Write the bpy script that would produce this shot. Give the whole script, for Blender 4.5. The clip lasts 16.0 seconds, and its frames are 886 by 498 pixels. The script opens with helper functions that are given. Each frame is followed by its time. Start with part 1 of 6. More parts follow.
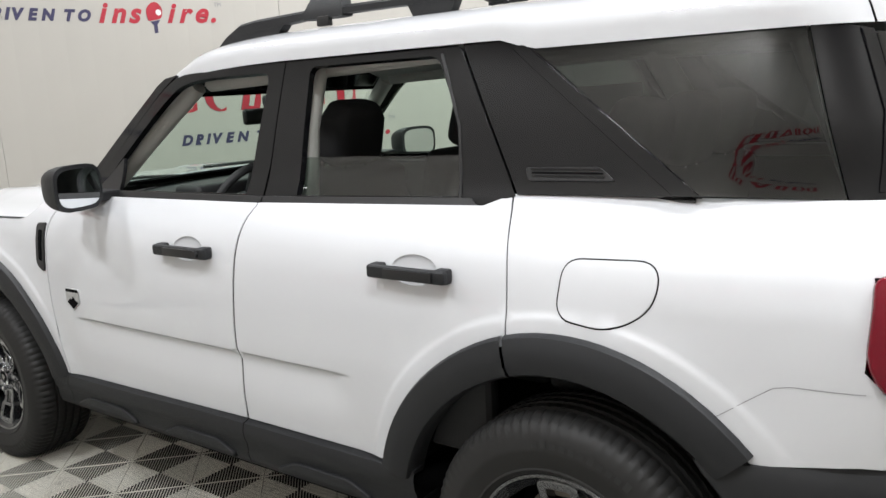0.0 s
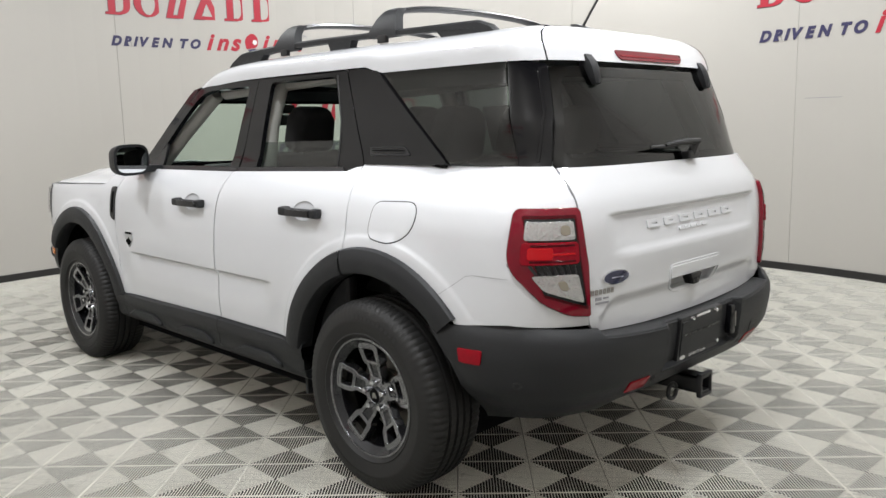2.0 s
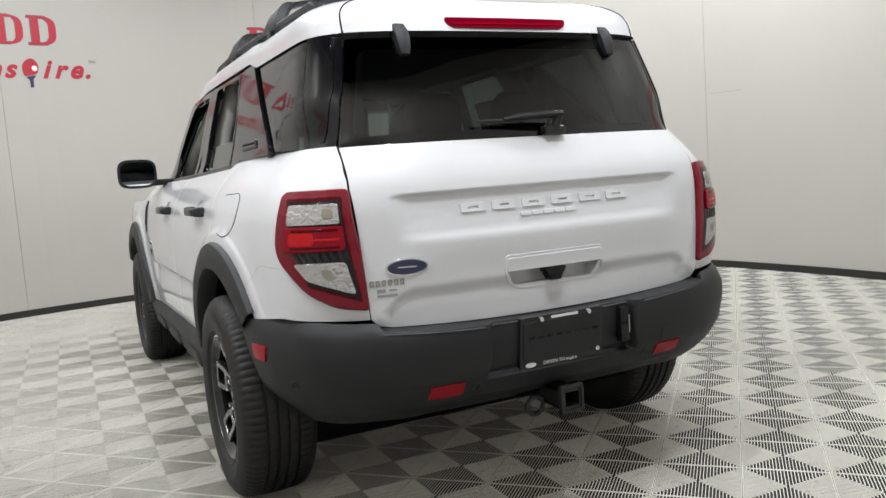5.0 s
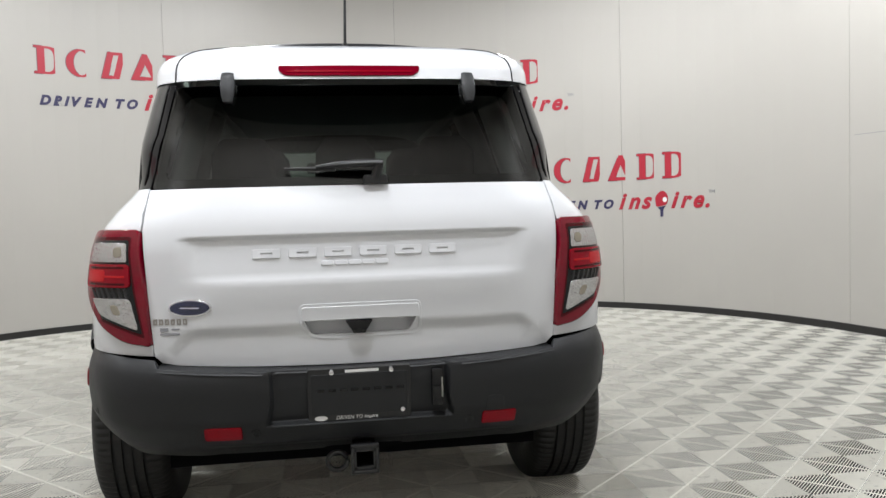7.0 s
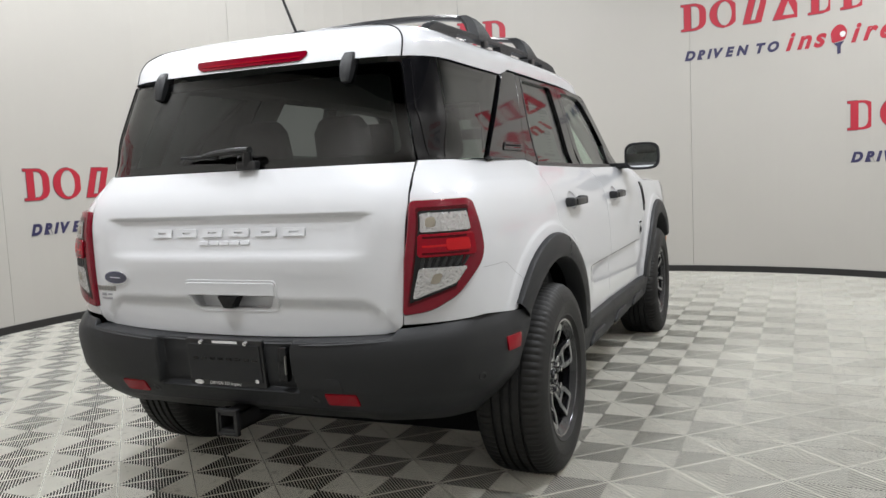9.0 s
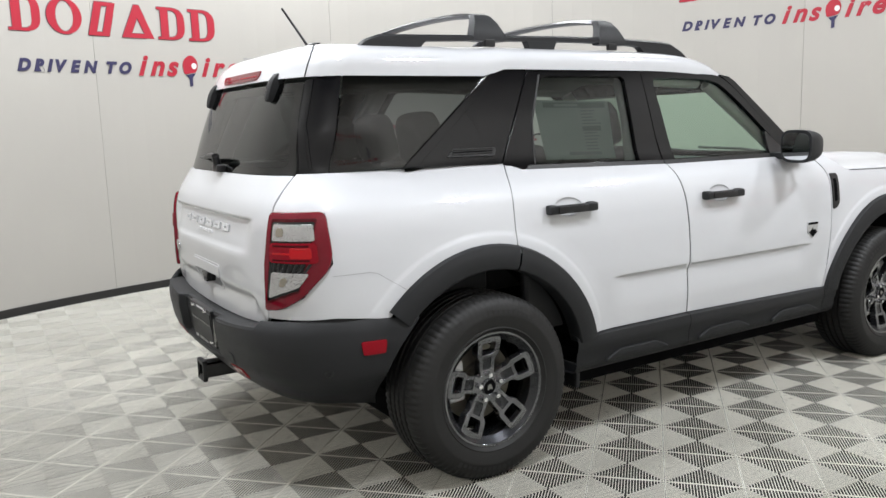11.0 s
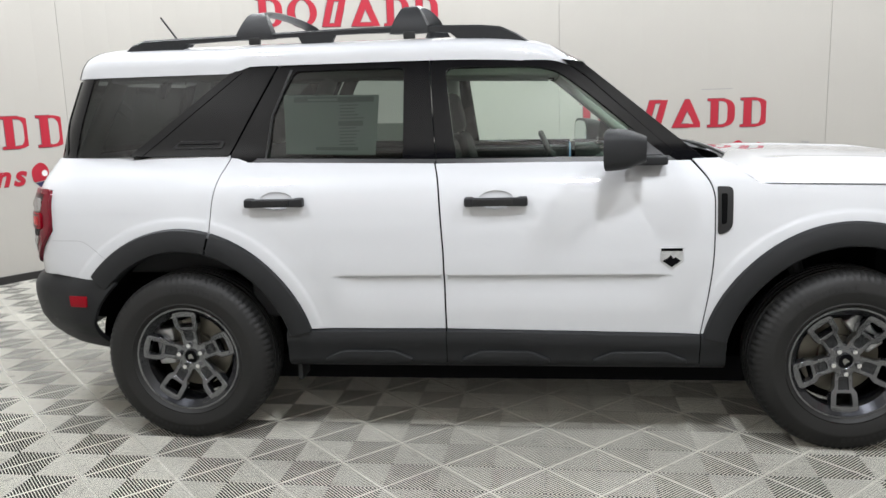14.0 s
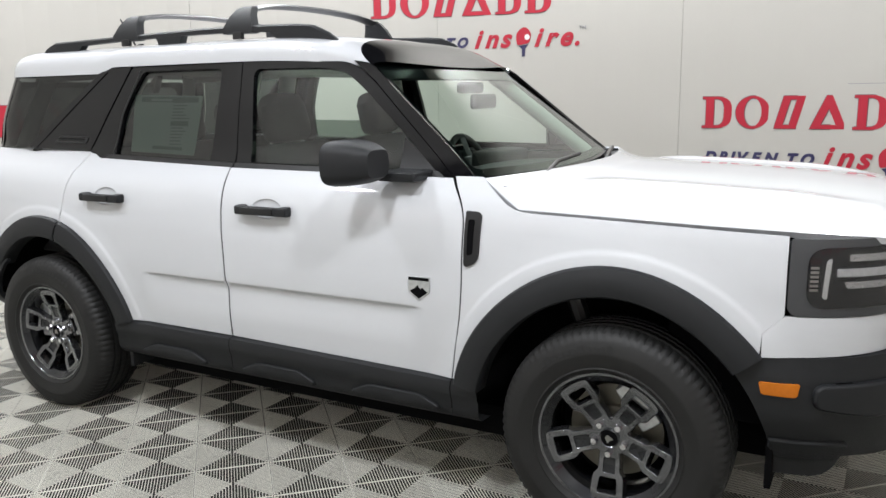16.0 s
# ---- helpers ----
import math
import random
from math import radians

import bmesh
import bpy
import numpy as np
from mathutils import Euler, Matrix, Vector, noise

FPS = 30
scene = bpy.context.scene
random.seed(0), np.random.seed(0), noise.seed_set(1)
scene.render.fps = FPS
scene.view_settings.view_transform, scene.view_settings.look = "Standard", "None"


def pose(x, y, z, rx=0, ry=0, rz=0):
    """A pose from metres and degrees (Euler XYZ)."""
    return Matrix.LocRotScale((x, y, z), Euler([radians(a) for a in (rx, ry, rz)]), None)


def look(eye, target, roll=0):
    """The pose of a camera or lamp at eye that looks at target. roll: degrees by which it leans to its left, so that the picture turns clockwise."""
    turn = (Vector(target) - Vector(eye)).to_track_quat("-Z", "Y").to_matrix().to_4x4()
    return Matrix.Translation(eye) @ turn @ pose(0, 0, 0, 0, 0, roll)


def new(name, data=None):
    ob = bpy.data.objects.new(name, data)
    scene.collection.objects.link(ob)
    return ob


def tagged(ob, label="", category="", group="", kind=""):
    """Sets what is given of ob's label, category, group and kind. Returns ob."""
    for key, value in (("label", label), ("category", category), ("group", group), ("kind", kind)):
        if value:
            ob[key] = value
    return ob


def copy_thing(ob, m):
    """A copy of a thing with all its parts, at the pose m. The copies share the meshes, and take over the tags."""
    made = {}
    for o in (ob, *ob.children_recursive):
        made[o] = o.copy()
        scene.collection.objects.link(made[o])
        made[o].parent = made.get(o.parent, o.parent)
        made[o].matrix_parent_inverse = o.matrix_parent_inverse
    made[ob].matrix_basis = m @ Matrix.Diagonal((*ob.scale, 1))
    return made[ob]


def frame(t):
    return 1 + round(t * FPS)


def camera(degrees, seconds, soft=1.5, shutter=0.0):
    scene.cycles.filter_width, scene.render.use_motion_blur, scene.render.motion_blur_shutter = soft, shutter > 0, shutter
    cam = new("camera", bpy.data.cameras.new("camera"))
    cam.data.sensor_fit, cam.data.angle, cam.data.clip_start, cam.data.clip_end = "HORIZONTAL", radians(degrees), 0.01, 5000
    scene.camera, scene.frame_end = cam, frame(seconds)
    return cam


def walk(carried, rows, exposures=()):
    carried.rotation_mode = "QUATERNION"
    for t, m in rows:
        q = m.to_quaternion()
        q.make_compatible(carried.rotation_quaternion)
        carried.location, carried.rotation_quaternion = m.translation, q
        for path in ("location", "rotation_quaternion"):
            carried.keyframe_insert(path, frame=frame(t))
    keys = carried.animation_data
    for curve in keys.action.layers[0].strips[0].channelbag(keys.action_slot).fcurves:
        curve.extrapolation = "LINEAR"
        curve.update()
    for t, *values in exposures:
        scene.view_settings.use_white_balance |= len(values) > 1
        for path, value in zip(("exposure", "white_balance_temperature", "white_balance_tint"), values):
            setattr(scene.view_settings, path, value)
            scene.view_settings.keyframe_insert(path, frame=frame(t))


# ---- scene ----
cam = camera(58.0, 16.0)
EXPOSURES = [(0.0, 0.36, 6500, 10), (1.5, 0.32, 6500, 10), (3.0, 0.30, 6500, 10), (5.5, 0.30, 6400, 10), (9.0, 0.30, 6400, 10), (11.5, 0.42, 6350, 10), (14.0, 0.44, 6350, 10), (16.0, 0.38, 6350, 10)]
PATH = [
    (0, (-0.801, 2.401, 1.456), (0.353, 0.815, 1.067), -3.2),
    (0.5, (-1.2, 2.712, 1.385), (-0.004, 1.146, 1.04), -1.2),
    (1, (-1.475, 2.953, 1.393), (-0.205, 1.439, 1.086), -1.6),
    (1.5, (-1.871, 2.953, 1.349), (-0.534, 1.496, 1.046), -1.0),
    (2, (-2.199, 2.691, 1.338), (-0.798, 1.297, 1.033), -1.3),
    (2.5, (-2.54, 2.377, 1.321), (-1.073, 1.052, 1.019), -0.3),
    (3, (-2.749, 2.047, 1.297), (-1.165, 0.885, 0.924), -0.4),
    (3.2, (-2.775, 1.966, 1.295), (-1.147, 0.874, 0.901), -1.4),
    (5.3, (-2.923, 1.279, 1.103), (-1.105, 0.46, 0.948), -4.1),
    (5.5, (-2.959, 1.176, 1.111), (-1.114, 0.415, 0.977), -4.1),
    (6, (-3.093, 0.866, 1.109), (-1.19, 0.259, 1.012), -2.9),
    (6.5, (-3.169, 0.52, 1.117), (-1.226, 0.059, 1.018), -1.5),
    (7, (-3.233, 0.122, 1.109), (-1.259, -0.187, 1.013), -1.6),
    (7.5, (-3.236, -0.284, 1.111), (-1.239, -0.363, 1.024), -2.0),
    (8, (-3.179, -0.734, 1.117), (-1.192, -0.536, 1.011), -2.8),
    (8.5, (-3.088, -1.207, 1.14), (-1.16, -0.7, 0.979), -2.8),
    (9, (-2.938, -1.687, 1.156), (-1.107, -0.904, 0.968), -2.7),
    (9.2, (-2.879, -1.877, 1.167), (-1.101, -0.981, 0.97), -2.7),
    (11.3, (-1.407, -3.508, 1.388), (-0.511, -1.749, 1.068), -1.4),
    (11.5, (-1.21, -3.64, 1.401), (-0.406, -1.838, 1.077), -1.1),
    (12, (-0.687, -3.869, 1.411), (-0.084, -1.991, 1.081), -1.0),
    (12.5, (-0.158, -4.026, 1.42), (0.216, -2.09, 1.085), -1.4),
    (13, (0.367, -4.083, 1.428), (0.541, -2.118, 1.096), -2.0),
    (13.5, (0.934, -4.096, 1.421), (0.877, -2.131, 1.053), -2.2),
    (14, (1.469, -4.02, 1.394), (1.24, -2.066, 1.035), -1.7),
    (14.5, (2.005, -3.891, 1.41), (1.57, -1.972, 1.057), -1.6),
    (15, (2.494, -3.686, 1.431), (1.881, -1.812, 1.097), -1.5),
    (15.5, (2.973, -3.454, 1.437), (2.196, -1.645, 1.085), -0.8),
    (16, (3.354, -3.179, 1.429), (2.408, -1.459, 1.047), -1.0),
]
walk(cam, [(t, look(eye, target, roll)) for t, eye, target, roll in PATH], EXPOSURES)

# ---- light: round studio lamps added out of view under a dark ceiling ----
from mathutils.geometry import delaunay_2d_cdt

scene.view_settings.exposure = 0.0
world = bpy.data.worlds.new("studio")
world.use_nodes = True
world.node_tree.nodes["Background"].inputs[0].default_value = (0.9, 0.95, 1.0, 1)
world.node_tree.nodes["Background"].inputs[1].default_value = 0.02
scene.world = world

ROOM = Vector((1.15, -0.2, 0.0))     # centre of the rounded booth
# radius of the booth wall round that centre, by bearing in degrees
WALL_TURN = [(-180, 4.75), (-155, 4.70), (-132, 4.58), (-112, 4.36), (-95, 4.22), (-80, 4.22), (-65, 4.45), (-50, 4.72), (-33, 4.92), (-18, 4.85), (-4, 4.70),
             (10, 4.66), (24, 4.86), (40, 5.02), (52, 4.90), (66, 4.64), (82, 4.46), (100, 4.32), (117, 4.40), (132, 4.66), (146, 4.74), (162, 4.75)]
ROOM_H = 4.6
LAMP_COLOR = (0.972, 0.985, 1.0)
# place and watts; unseen lamps, their count and places made up for brightness
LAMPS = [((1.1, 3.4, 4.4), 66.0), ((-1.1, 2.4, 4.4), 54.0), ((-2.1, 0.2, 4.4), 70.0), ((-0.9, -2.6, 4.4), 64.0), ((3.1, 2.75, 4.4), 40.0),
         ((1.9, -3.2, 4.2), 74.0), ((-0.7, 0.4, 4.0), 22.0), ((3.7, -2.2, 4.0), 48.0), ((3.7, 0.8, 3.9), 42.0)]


# ---- materials ----
def mat(name, color, rough=0.5, metal=0.0, coat=0.0, noise_scale=0.0, noise_amount=0.0, bump=0.0, bump_scale=200.0, spec=0.5, rough_var=0.0):
    m = bpy.data.materials.new(name)
    m.use_nodes = True
    nt = m.node_tree
    b = nt.nodes["Principled BSDF"]
    b.inputs["Base Color"].default_value = (*color, 1)
    b.inputs["Roughness"].default_value = rough
    b.inputs["Metallic"].default_value = metal
    b.inputs["Coat Weight"].default_value = coat
    b.inputs["Coat Roughness"].default_value = 0.03
    b.inputs["Specular IOR Level"].default_value = spec
    tc = nt.nodes.new("ShaderNodeTexCoord")
    if noise_amount or rough_var:
        n = nt.nodes.new("ShaderNodeTexNoise")
        n.inputs["Scale"].default_value = noise_scale
        n.inputs["Detail"].default_value = 6
        nt.links.new(tc.outputs["Object"], n.inputs["Vector"])
        if noise_amount:
            mix = nt.nodes.new("ShaderNodeMixRGB")
            mix.inputs[1].default_value = (*[c * (1 - noise_amount) for c in color], 1)
            mix.inputs[2].default_value = (*[min(1, c * (1 + noise_amount)) for c in color], 1)
            nt.links.new(n.outputs["Fac"], mix.inputs[0])
            nt.links.new(mix.outputs[0], b.inputs["Base Color"])
        if rough_var:
            mr = nt.nodes.new("ShaderNodeMapRange")
            mr.inputs["To Min"].default_value = max(0.02, rough - rough_var)
            mr.inputs["To Max"].default_value = min(1, rough + rough_var)
            nt.links.new(n.outputs["Fac"], mr.inputs["Value"])
            nt.links.new(mr.outputs[0], b.inputs["Roughness"])
    if bump:
        n2 = nt.nodes.new("ShaderNodeTexNoise")
        n2.inputs["Scale"].default_value = bump_scale
        n2.inputs["Detail"].default_value = 4
        nt.links.new(tc.outputs["Object"], n2.inputs["Vector"])
        bp = nt.nodes.new("ShaderNodeBump")
        bp.inputs["Strength"].default_value = bump
        bp.inputs["Distance"].default_value = 0.002
        nt.links.new(n2.outputs["Fac"], bp.inputs["Height"])
        nt.links.new(bp.outputs[0], b.inputs["Normal"])
    return m


def glass(name, tint, base=0.13):
    """A thin pane: clear or tinted, with the gloss of glass."""
    m = bpy.data.materials.new(name)
    m.use_nodes = True
    nt = m.node_tree
    nt.nodes.clear()
    out = nt.nodes.new("ShaderNodeOutputMaterial")
    tr = nt.nodes.new("ShaderNodeBsdfTransparent")
    tr.inputs[0].default_value = (*tint, 1)
    gl = nt.nodes.new("ShaderNodeBsdfGlossy")
    gl.inputs["Roughness"].default_value = 0.02
    lw = nt.nodes.new("ShaderNodeLayerWeight")
    lw.inputs["Blend"].default_value = 0.5
    pw = nt.nodes.new("ShaderNodeMath")
    pw.operation = "POWER"
    pw.inputs[1].default_value = 4.6
    nt.links.new(lw.outputs["Facing"], pw.inputs[0])
    fr = nt.nodes.new("ShaderNodeMath")
    fr.operation = "MULTIPLY_ADD"
    fr.inputs[1].default_value, fr.inputs[2].default_value = 0.99 - base, base
    nt.links.new(pw.outputs[0], fr.inputs[0])
    mx = nt.nodes.new("ShaderNodeMixShader")
    nt.links.new(fr.outputs[0], mx.inputs[0])
    nt.links.new(tr.outputs[0], mx.inputs[1])
    nt.links.new(gl.outputs[0], mx.inputs[2])
    nt.links.new(mx.outputs[0], out.inputs[0])
    return m


def facets(m, scale):
    """Pressed optic cells in a lamp's reflector."""
    nt = m.node_tree
    tc = nt.nodes.new("ShaderNodeTexCoord")
    v = nt.nodes.new("ShaderNodeTexVoronoi")
    v.inputs["Scale"].default_value = scale
    nt.links.new(tc.outputs["Object"], v.inputs["Vector"])
    bp = nt.nodes.new("ShaderNodeBump")
    bp.inputs["Strength"].default_value, bp.inputs["Distance"].default_value = 1.0, 0.0025
    nt.links.new(v.outputs["Distance"], bp.inputs["Height"])
    nt.links.new(bp.outputs[0], nt.nodes["Principled BSDF"].inputs["Normal"])


def emitter(name, color, strength):
    m = bpy.data.materials.new(name)
    m.use_nodes = True
    b = m.node_tree.nodes["Principled BSDF"]
    b.inputs["Base Color"].default_value = (*color, 1)
    b.inputs["Emission Color"].default_value = (*color, 1)
    b.inputs["Emission Strength"].default_value = strength
    return m


M_WHITE = mat("white car paint", (0.605, 0.615, 0.640), 0.42, coat=1.0)
M_GAP = mat("dark gap", (0.004, 0.004, 0.0045), 0.85, spec=0.05)
M_PLASTIC = mat("grained black plastic", (0.0135, 0.0143, 0.016), 0.50, bump=0.35, bump_scale=900, noise_scale=5, noise_amount=0.18, rough_var=0.08, spec=0.36)
M_BLACK = mat("gloss black", (0.005, 0.005, 0.006), 0.06, coat=0.0, noise_scale=4, rough_var=0.02, spec=0.36)
M_SATIN = mat("satin black trim", (0.011, 0.011, 0.012), 0.38, noise_scale=6, noise_amount=0.1, rough_var=0.05)
M_RUBBER = mat("tyre rubber", (0.0135, 0.0133, 0.0131), 0.55, bump=0.25, bump_scale=500, noise_scale=8, noise_amount=0.25, rough_var=0.08, spec=0.37)
M_RIM = mat("dark painted alloy", (0.15, 0.153, 0.163), 0.16, metal=0.9, coat=1.0, noise_scale=10, rough_var=0.04)
M_RIMDARK = mat("dark alloy groove", (0.026, 0.027, 0.031), 0.26, metal=0.8, coat=0.6, noise_scale=10, rough_var=0.04)
M_DISC = mat("brown-grey brake disc", (0.22, 0.205, 0.17), 0.45, metal=0.7, noise_scale=30, noise_amount=0.2, rough_var=0.1)
M_STEEL = mat("bare steel", (0.36, 0.35, 0.33), 0.35, metal=1.0, noise_scale=30, noise_amount=0.2, rough_var=0.1)
M_CHROME = mat("bright chrome", (0.8, 0.8, 0.82), 0.08, metal=1.0)
M_ALU = mat("cast aluminium", (0.62, 0.63, 0.64), 0.42, metal=0.8, noise_scale=60, noise_amount=0.3, bump=0.3)
M_CLEAR = glass("clear green glass", (0.70, 0.83, 0.745), 0.07)
M_TINT = glass("privacy glass", (0.12, 0.136, 0.132), 0.06)
M_LIGHTTINT = glass("light privacy glass", (0.29, 0.35, 0.315), 0.08)
M_LENS = glass("clear lamp lens", (0.90, 0.90, 0.91), 0.05)
M_RED = mat("red lens plastic", (0.15, 0.0008, 0.010), 0.05, spec=0.45, noise_scale=40, noise_amount=0.15)
M_REDDEEP = mat("bright red lens", (0.22, 0.002, 0.010), 0.10, spec=0.22, noise_scale=80, noise_amount=0.2)
M_REFLECT = mat("red reflector", (0.25, 0.002, 0.010), 0.22, spec=0.2, noise_scale=120, noise_amount=0.25)
M_AMBER = mat("amber lens", (0.52, 0.15, 0.008), 0.18, spec=0.35, noise_scale=90, noise_amount=0.15)
M_SILVERREF = mat("faceted lamp reflector", (0.56, 0.56, 0.57), 0.16, metal=1.0, bump=0.0)
facets(M_SILVERREF, 120)
M_REDDARK = mat("dark red lens rim", (0.055, 0.0005, 0.003), 0.1, spec=0.2)
M_REDCORE = mat("lit red core", (0.42, 0.006, 0.010), 0.15, spec=0.3)
M_BEZEL = mat("grey satin lamp bezel", (0.05, 0.051, 0.054), 0.4, noise_scale=8, noise_amount=0.08)
M_LENS_WELL = mat("bulb behind a clear lens", (0.30, 0.27, 0.22), 0.15, metal=0.4)
M_MARK = mat("raised rubber marks", (0.012, 0.012, 0.0125), 0.5, noise_scale=30, noise_amount=0.2)
M_CLOTH = mat("black seat cloth", (0.018, 0.018, 0.02), 0.85, bump=0.5, bump_scale=400)
M_TRIM = mat("grey interior trim", (0.58, 0.58, 0.55), 0.6, noise_scale=20, noise_amount=0.06, bump=0.2)
M_HEADLINER = mat("pale headliner", (0.5, 0.5, 0.48), 0.9, bump=0.4, bump_scale=300)
M_DASH = mat("dark dashboard", (0.025, 0.026, 0.028), 0.6, bump=0.3, bump_scale=300)
M_BLUE = mat("blue oval enamel", (0.004, 0.008, 0.048), 0.15, coat=1.0)
M_MIRROR = mat("mirror glass", (0.75, 0.77, 0.78), 0.02, metal=1.0)
M_PAPER = mat("window sticker paper", (0.26, 0.29, 0.27), 0.7, noise_scale=15, noise_amount=0.05)
M_INK = mat("grey print", (0.10, 0.12, 0.12), 0.7)
M_WHITEINK = mat("white print", (0.75, 0.75, 0.75), 0.5)
M_SCREEN = emitter("lit screen", (0.35, 0.55, 0.8), 0.35)
M_SIGNRED = mat("red sign vinyl", (0.40, 0.013, 0.032), 0.4, noise_scale=6, noise_amount=0.06)
M_SIGNEDGE = mat("dark sign edge", (0.16, 0.10, 0.11), 0.5)
M_SIGNBLUE = mat("navy sign vinyl", (0.03, 0.027, 0.085), 0.45)
M_SIGNGREY = mat("grey sign vinyl", (0.25, 0.25, 0.27), 0.5)
M_WALL = mat("warm white booth panel", (0.445, 0.427, 0.393), 0.42, noise_scale=0.9, noise_amount=0.05, bump=0.08, bump_scale=60, rough_var=0.06)
M_BASE = mat("black rubber base strip", (0.02, 0.019, 0.018), 0.5, noise_scale=9, noise_amount=0.3)
M_CEIL = mat("dark ceiling", (0.11, 0.11, 0.112), 0.9, noise_scale=2, noise_amount=0.2)
M_UNDER = mat("dark sub floor", (0.010, 0.0092, 0.007), 0.9, noise_scale=6, noise_amount=0.3)
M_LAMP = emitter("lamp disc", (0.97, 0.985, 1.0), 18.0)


def tile_material():
    m = mat("ribbed floor tile", (0.82, 0.805, 0.725), 0.50, spec=0.3, noise_scale=7, noise_amount=0.06, bump=0.15, bump_scale=120, rough_var=0.06)
    nt = m.node_tree
    b = nt.nodes["Principled BSDF"]
    geo = nt.nodes.new("ShaderNodeNewGeometry")
    for n in [n for n in nt.nodes if n.type == "TEX_NOISE"]:
        nt.links.new(geo.outputs["Position"], n.inputs["Vector"])
    src = b.inputs["Base Color"].links[0].from_socket
    # Scuffs and tracked-in dirt, in patches of two sizes
    for scale, low, high, amount in ((1.1, 0.42, 0.70, 0.16), (23.0, 0.60, 0.70, 0.35), (70.0, 0.66, 0.74, 0.45)):
        n = nt.nodes.new("ShaderNodeTexNoise")
        n.inputs["Scale"].default_value, n.inputs["Detail"].default_value = scale, 5
        nt.links.new(geo.outputs["Position"], n.inputs["Vector"])
        fac = nt.nodes.new("ShaderNodeMapRange")
        fac.inputs["From Min"].default_value, fac.inputs["From Max"].default_value = low, high
        fac.inputs["To Max"].default_value = amount
        nt.links.new(n.outputs["Fac"], fac.inputs["Value"])
        dirt = nt.nodes.new("ShaderNodeMixRGB")
        dirt.inputs[2].default_value = (0.16, 0.15, 0.12, 1)
        nt.links.new(fac.outputs[0], dirt.inputs[0])
        nt.links.new(src, dirt.inputs[1])
        src = dirt.outputs[0]
    oi = nt.nodes.new("ShaderNodeObjectInfo")
    mr = nt.nodes.new("ShaderNodeMapRange")
    mr.inputs["To Min"].default_value, mr.inputs["To Max"].default_value = 0.93, 1.05
    nt.links.new(oi.outputs["Random"], mr.inputs["Value"])
    mul = nt.nodes.new("ShaderNodeMixRGB")
    mul.blend_type = "MULTIPLY"
    mul.inputs[0].default_value = 1.0
    nt.links.new(src, mul.inputs[1])
    nt.links.new(mr.outputs[0], mul.inputs[2])
    nt.links.new(mul.outputs[0], b.inputs["Base Color"])
    return m


M_TILE = tile_material()


# ---- mesh tools ----
def mesh_part(name, verts, faces, material, parent=None, label="", smooth=True, normals=None):
    """Links verts and faces as one mesh object, under parent if given."""
    me = bpy.data.meshes.new(name)
    me.from_pydata([tuple(v) for v in verts], [], faces)
    me.materials.append(material)
    if smooth:
        me.polygons.foreach_set("use_smooth", [True] * len(me.polygons))
    if normals is not None:
        me.normals_split_custom_set(normals)
    me.update()
    ob = new(name, me)
    if parent is not None:
        ob.parent = parent
    if label:
        tagged(ob, label=label)
    return ob


def part(name, bm, material, parent=None, label="", smooth=True, angle=35):
    """Links a bmesh as one mesh object under a thing or a part; edges sharper than angle stay sharp."""
    bm.normal_update()
    if smooth:
        for f in bm.faces:
            f.smooth = True
        for e in bm.edges:
            if len(e.link_faces) == 2 and e.calc_face_angle(0) > radians(angle):
                e.smooth = False
    me = bpy.data.meshes.new(name)
    bm.to_mesh(me)
    bm.free()
    me.materials.append(material)
    ob = new(name, me)
    if parent is not None:
        ob.parent = parent
    if label:
        tagged(ob, label=label)
    return ob


def thing(name, label, category, group="", loc=(0, 0, 0)):
    ob = new(name)
    ob.empty_display_size = 0.1
    ob.location = loc
    return tagged(ob, label, category, group)


def fillet(points, n=6):
    """A closed outline; a point (a, b, r) is rounded over the length r."""
    out = []
    k = len(points)
    for i, p in enumerate(points):
        a = Vector(p[:2])
        r = p[2] if len(p) > 2 else 0
        if not r:
            out.append(a)
            continue
        d0, d1 = Vector(points[i - 1][:2]) - a, Vector(points[(i + 1) % k][:2]) - a
        q0, q1 = a + d0.normalized() * min(r, d0.length * 0.49), a + d1.normalized() * min(r, d1.length * 0.49)
        for j in range(n + 1):
            t = j / n
            out.append(q0 * (1 - t) ** 2 + a * 2 * t * (1 - t) + q1 * t * t)
    return out


def arc(cx, cz, r, a0, a1, n=24):
    return [(cx + r * math.cos(radians(a0 + (a1 - a0) * i / n)), cz + r * math.sin(radians(a0 + (a1 - a0) * i / n))) for i in range(n + 1)]


def dense(poly, step):
    out = []
    for i, p in enumerate(poly):
        q = poly[(i + 1) % len(poly)]
        p, q = Vector(p[:2]), Vector(q[:2])
        n = max(1, math.ceil((q - p).length / step))
        out += [p + (q - p) * j / n for j in range(n)]
    return [p for i, p in enumerate(out) if (p - out[i - 1]).length > 1e-4]


def inside(poly, pts):
    """Which of pts lie in the closed outline."""
    P, Q = np.array(poly), np.roll(np.array(poly), -1, 0)
    x, y = pts[:, 0][:, None], pts[:, 1][:, None]
    cross = ((P[:, 1] > y) != (Q[:, 1] > y)) & (x < (Q[:, 0] - P[:, 0]) * (y - P[:, 1]) / (Q[:, 1] - P[:, 1] + 1e-12) + P[:, 0])
    return cross.sum(1) % 2 == 1


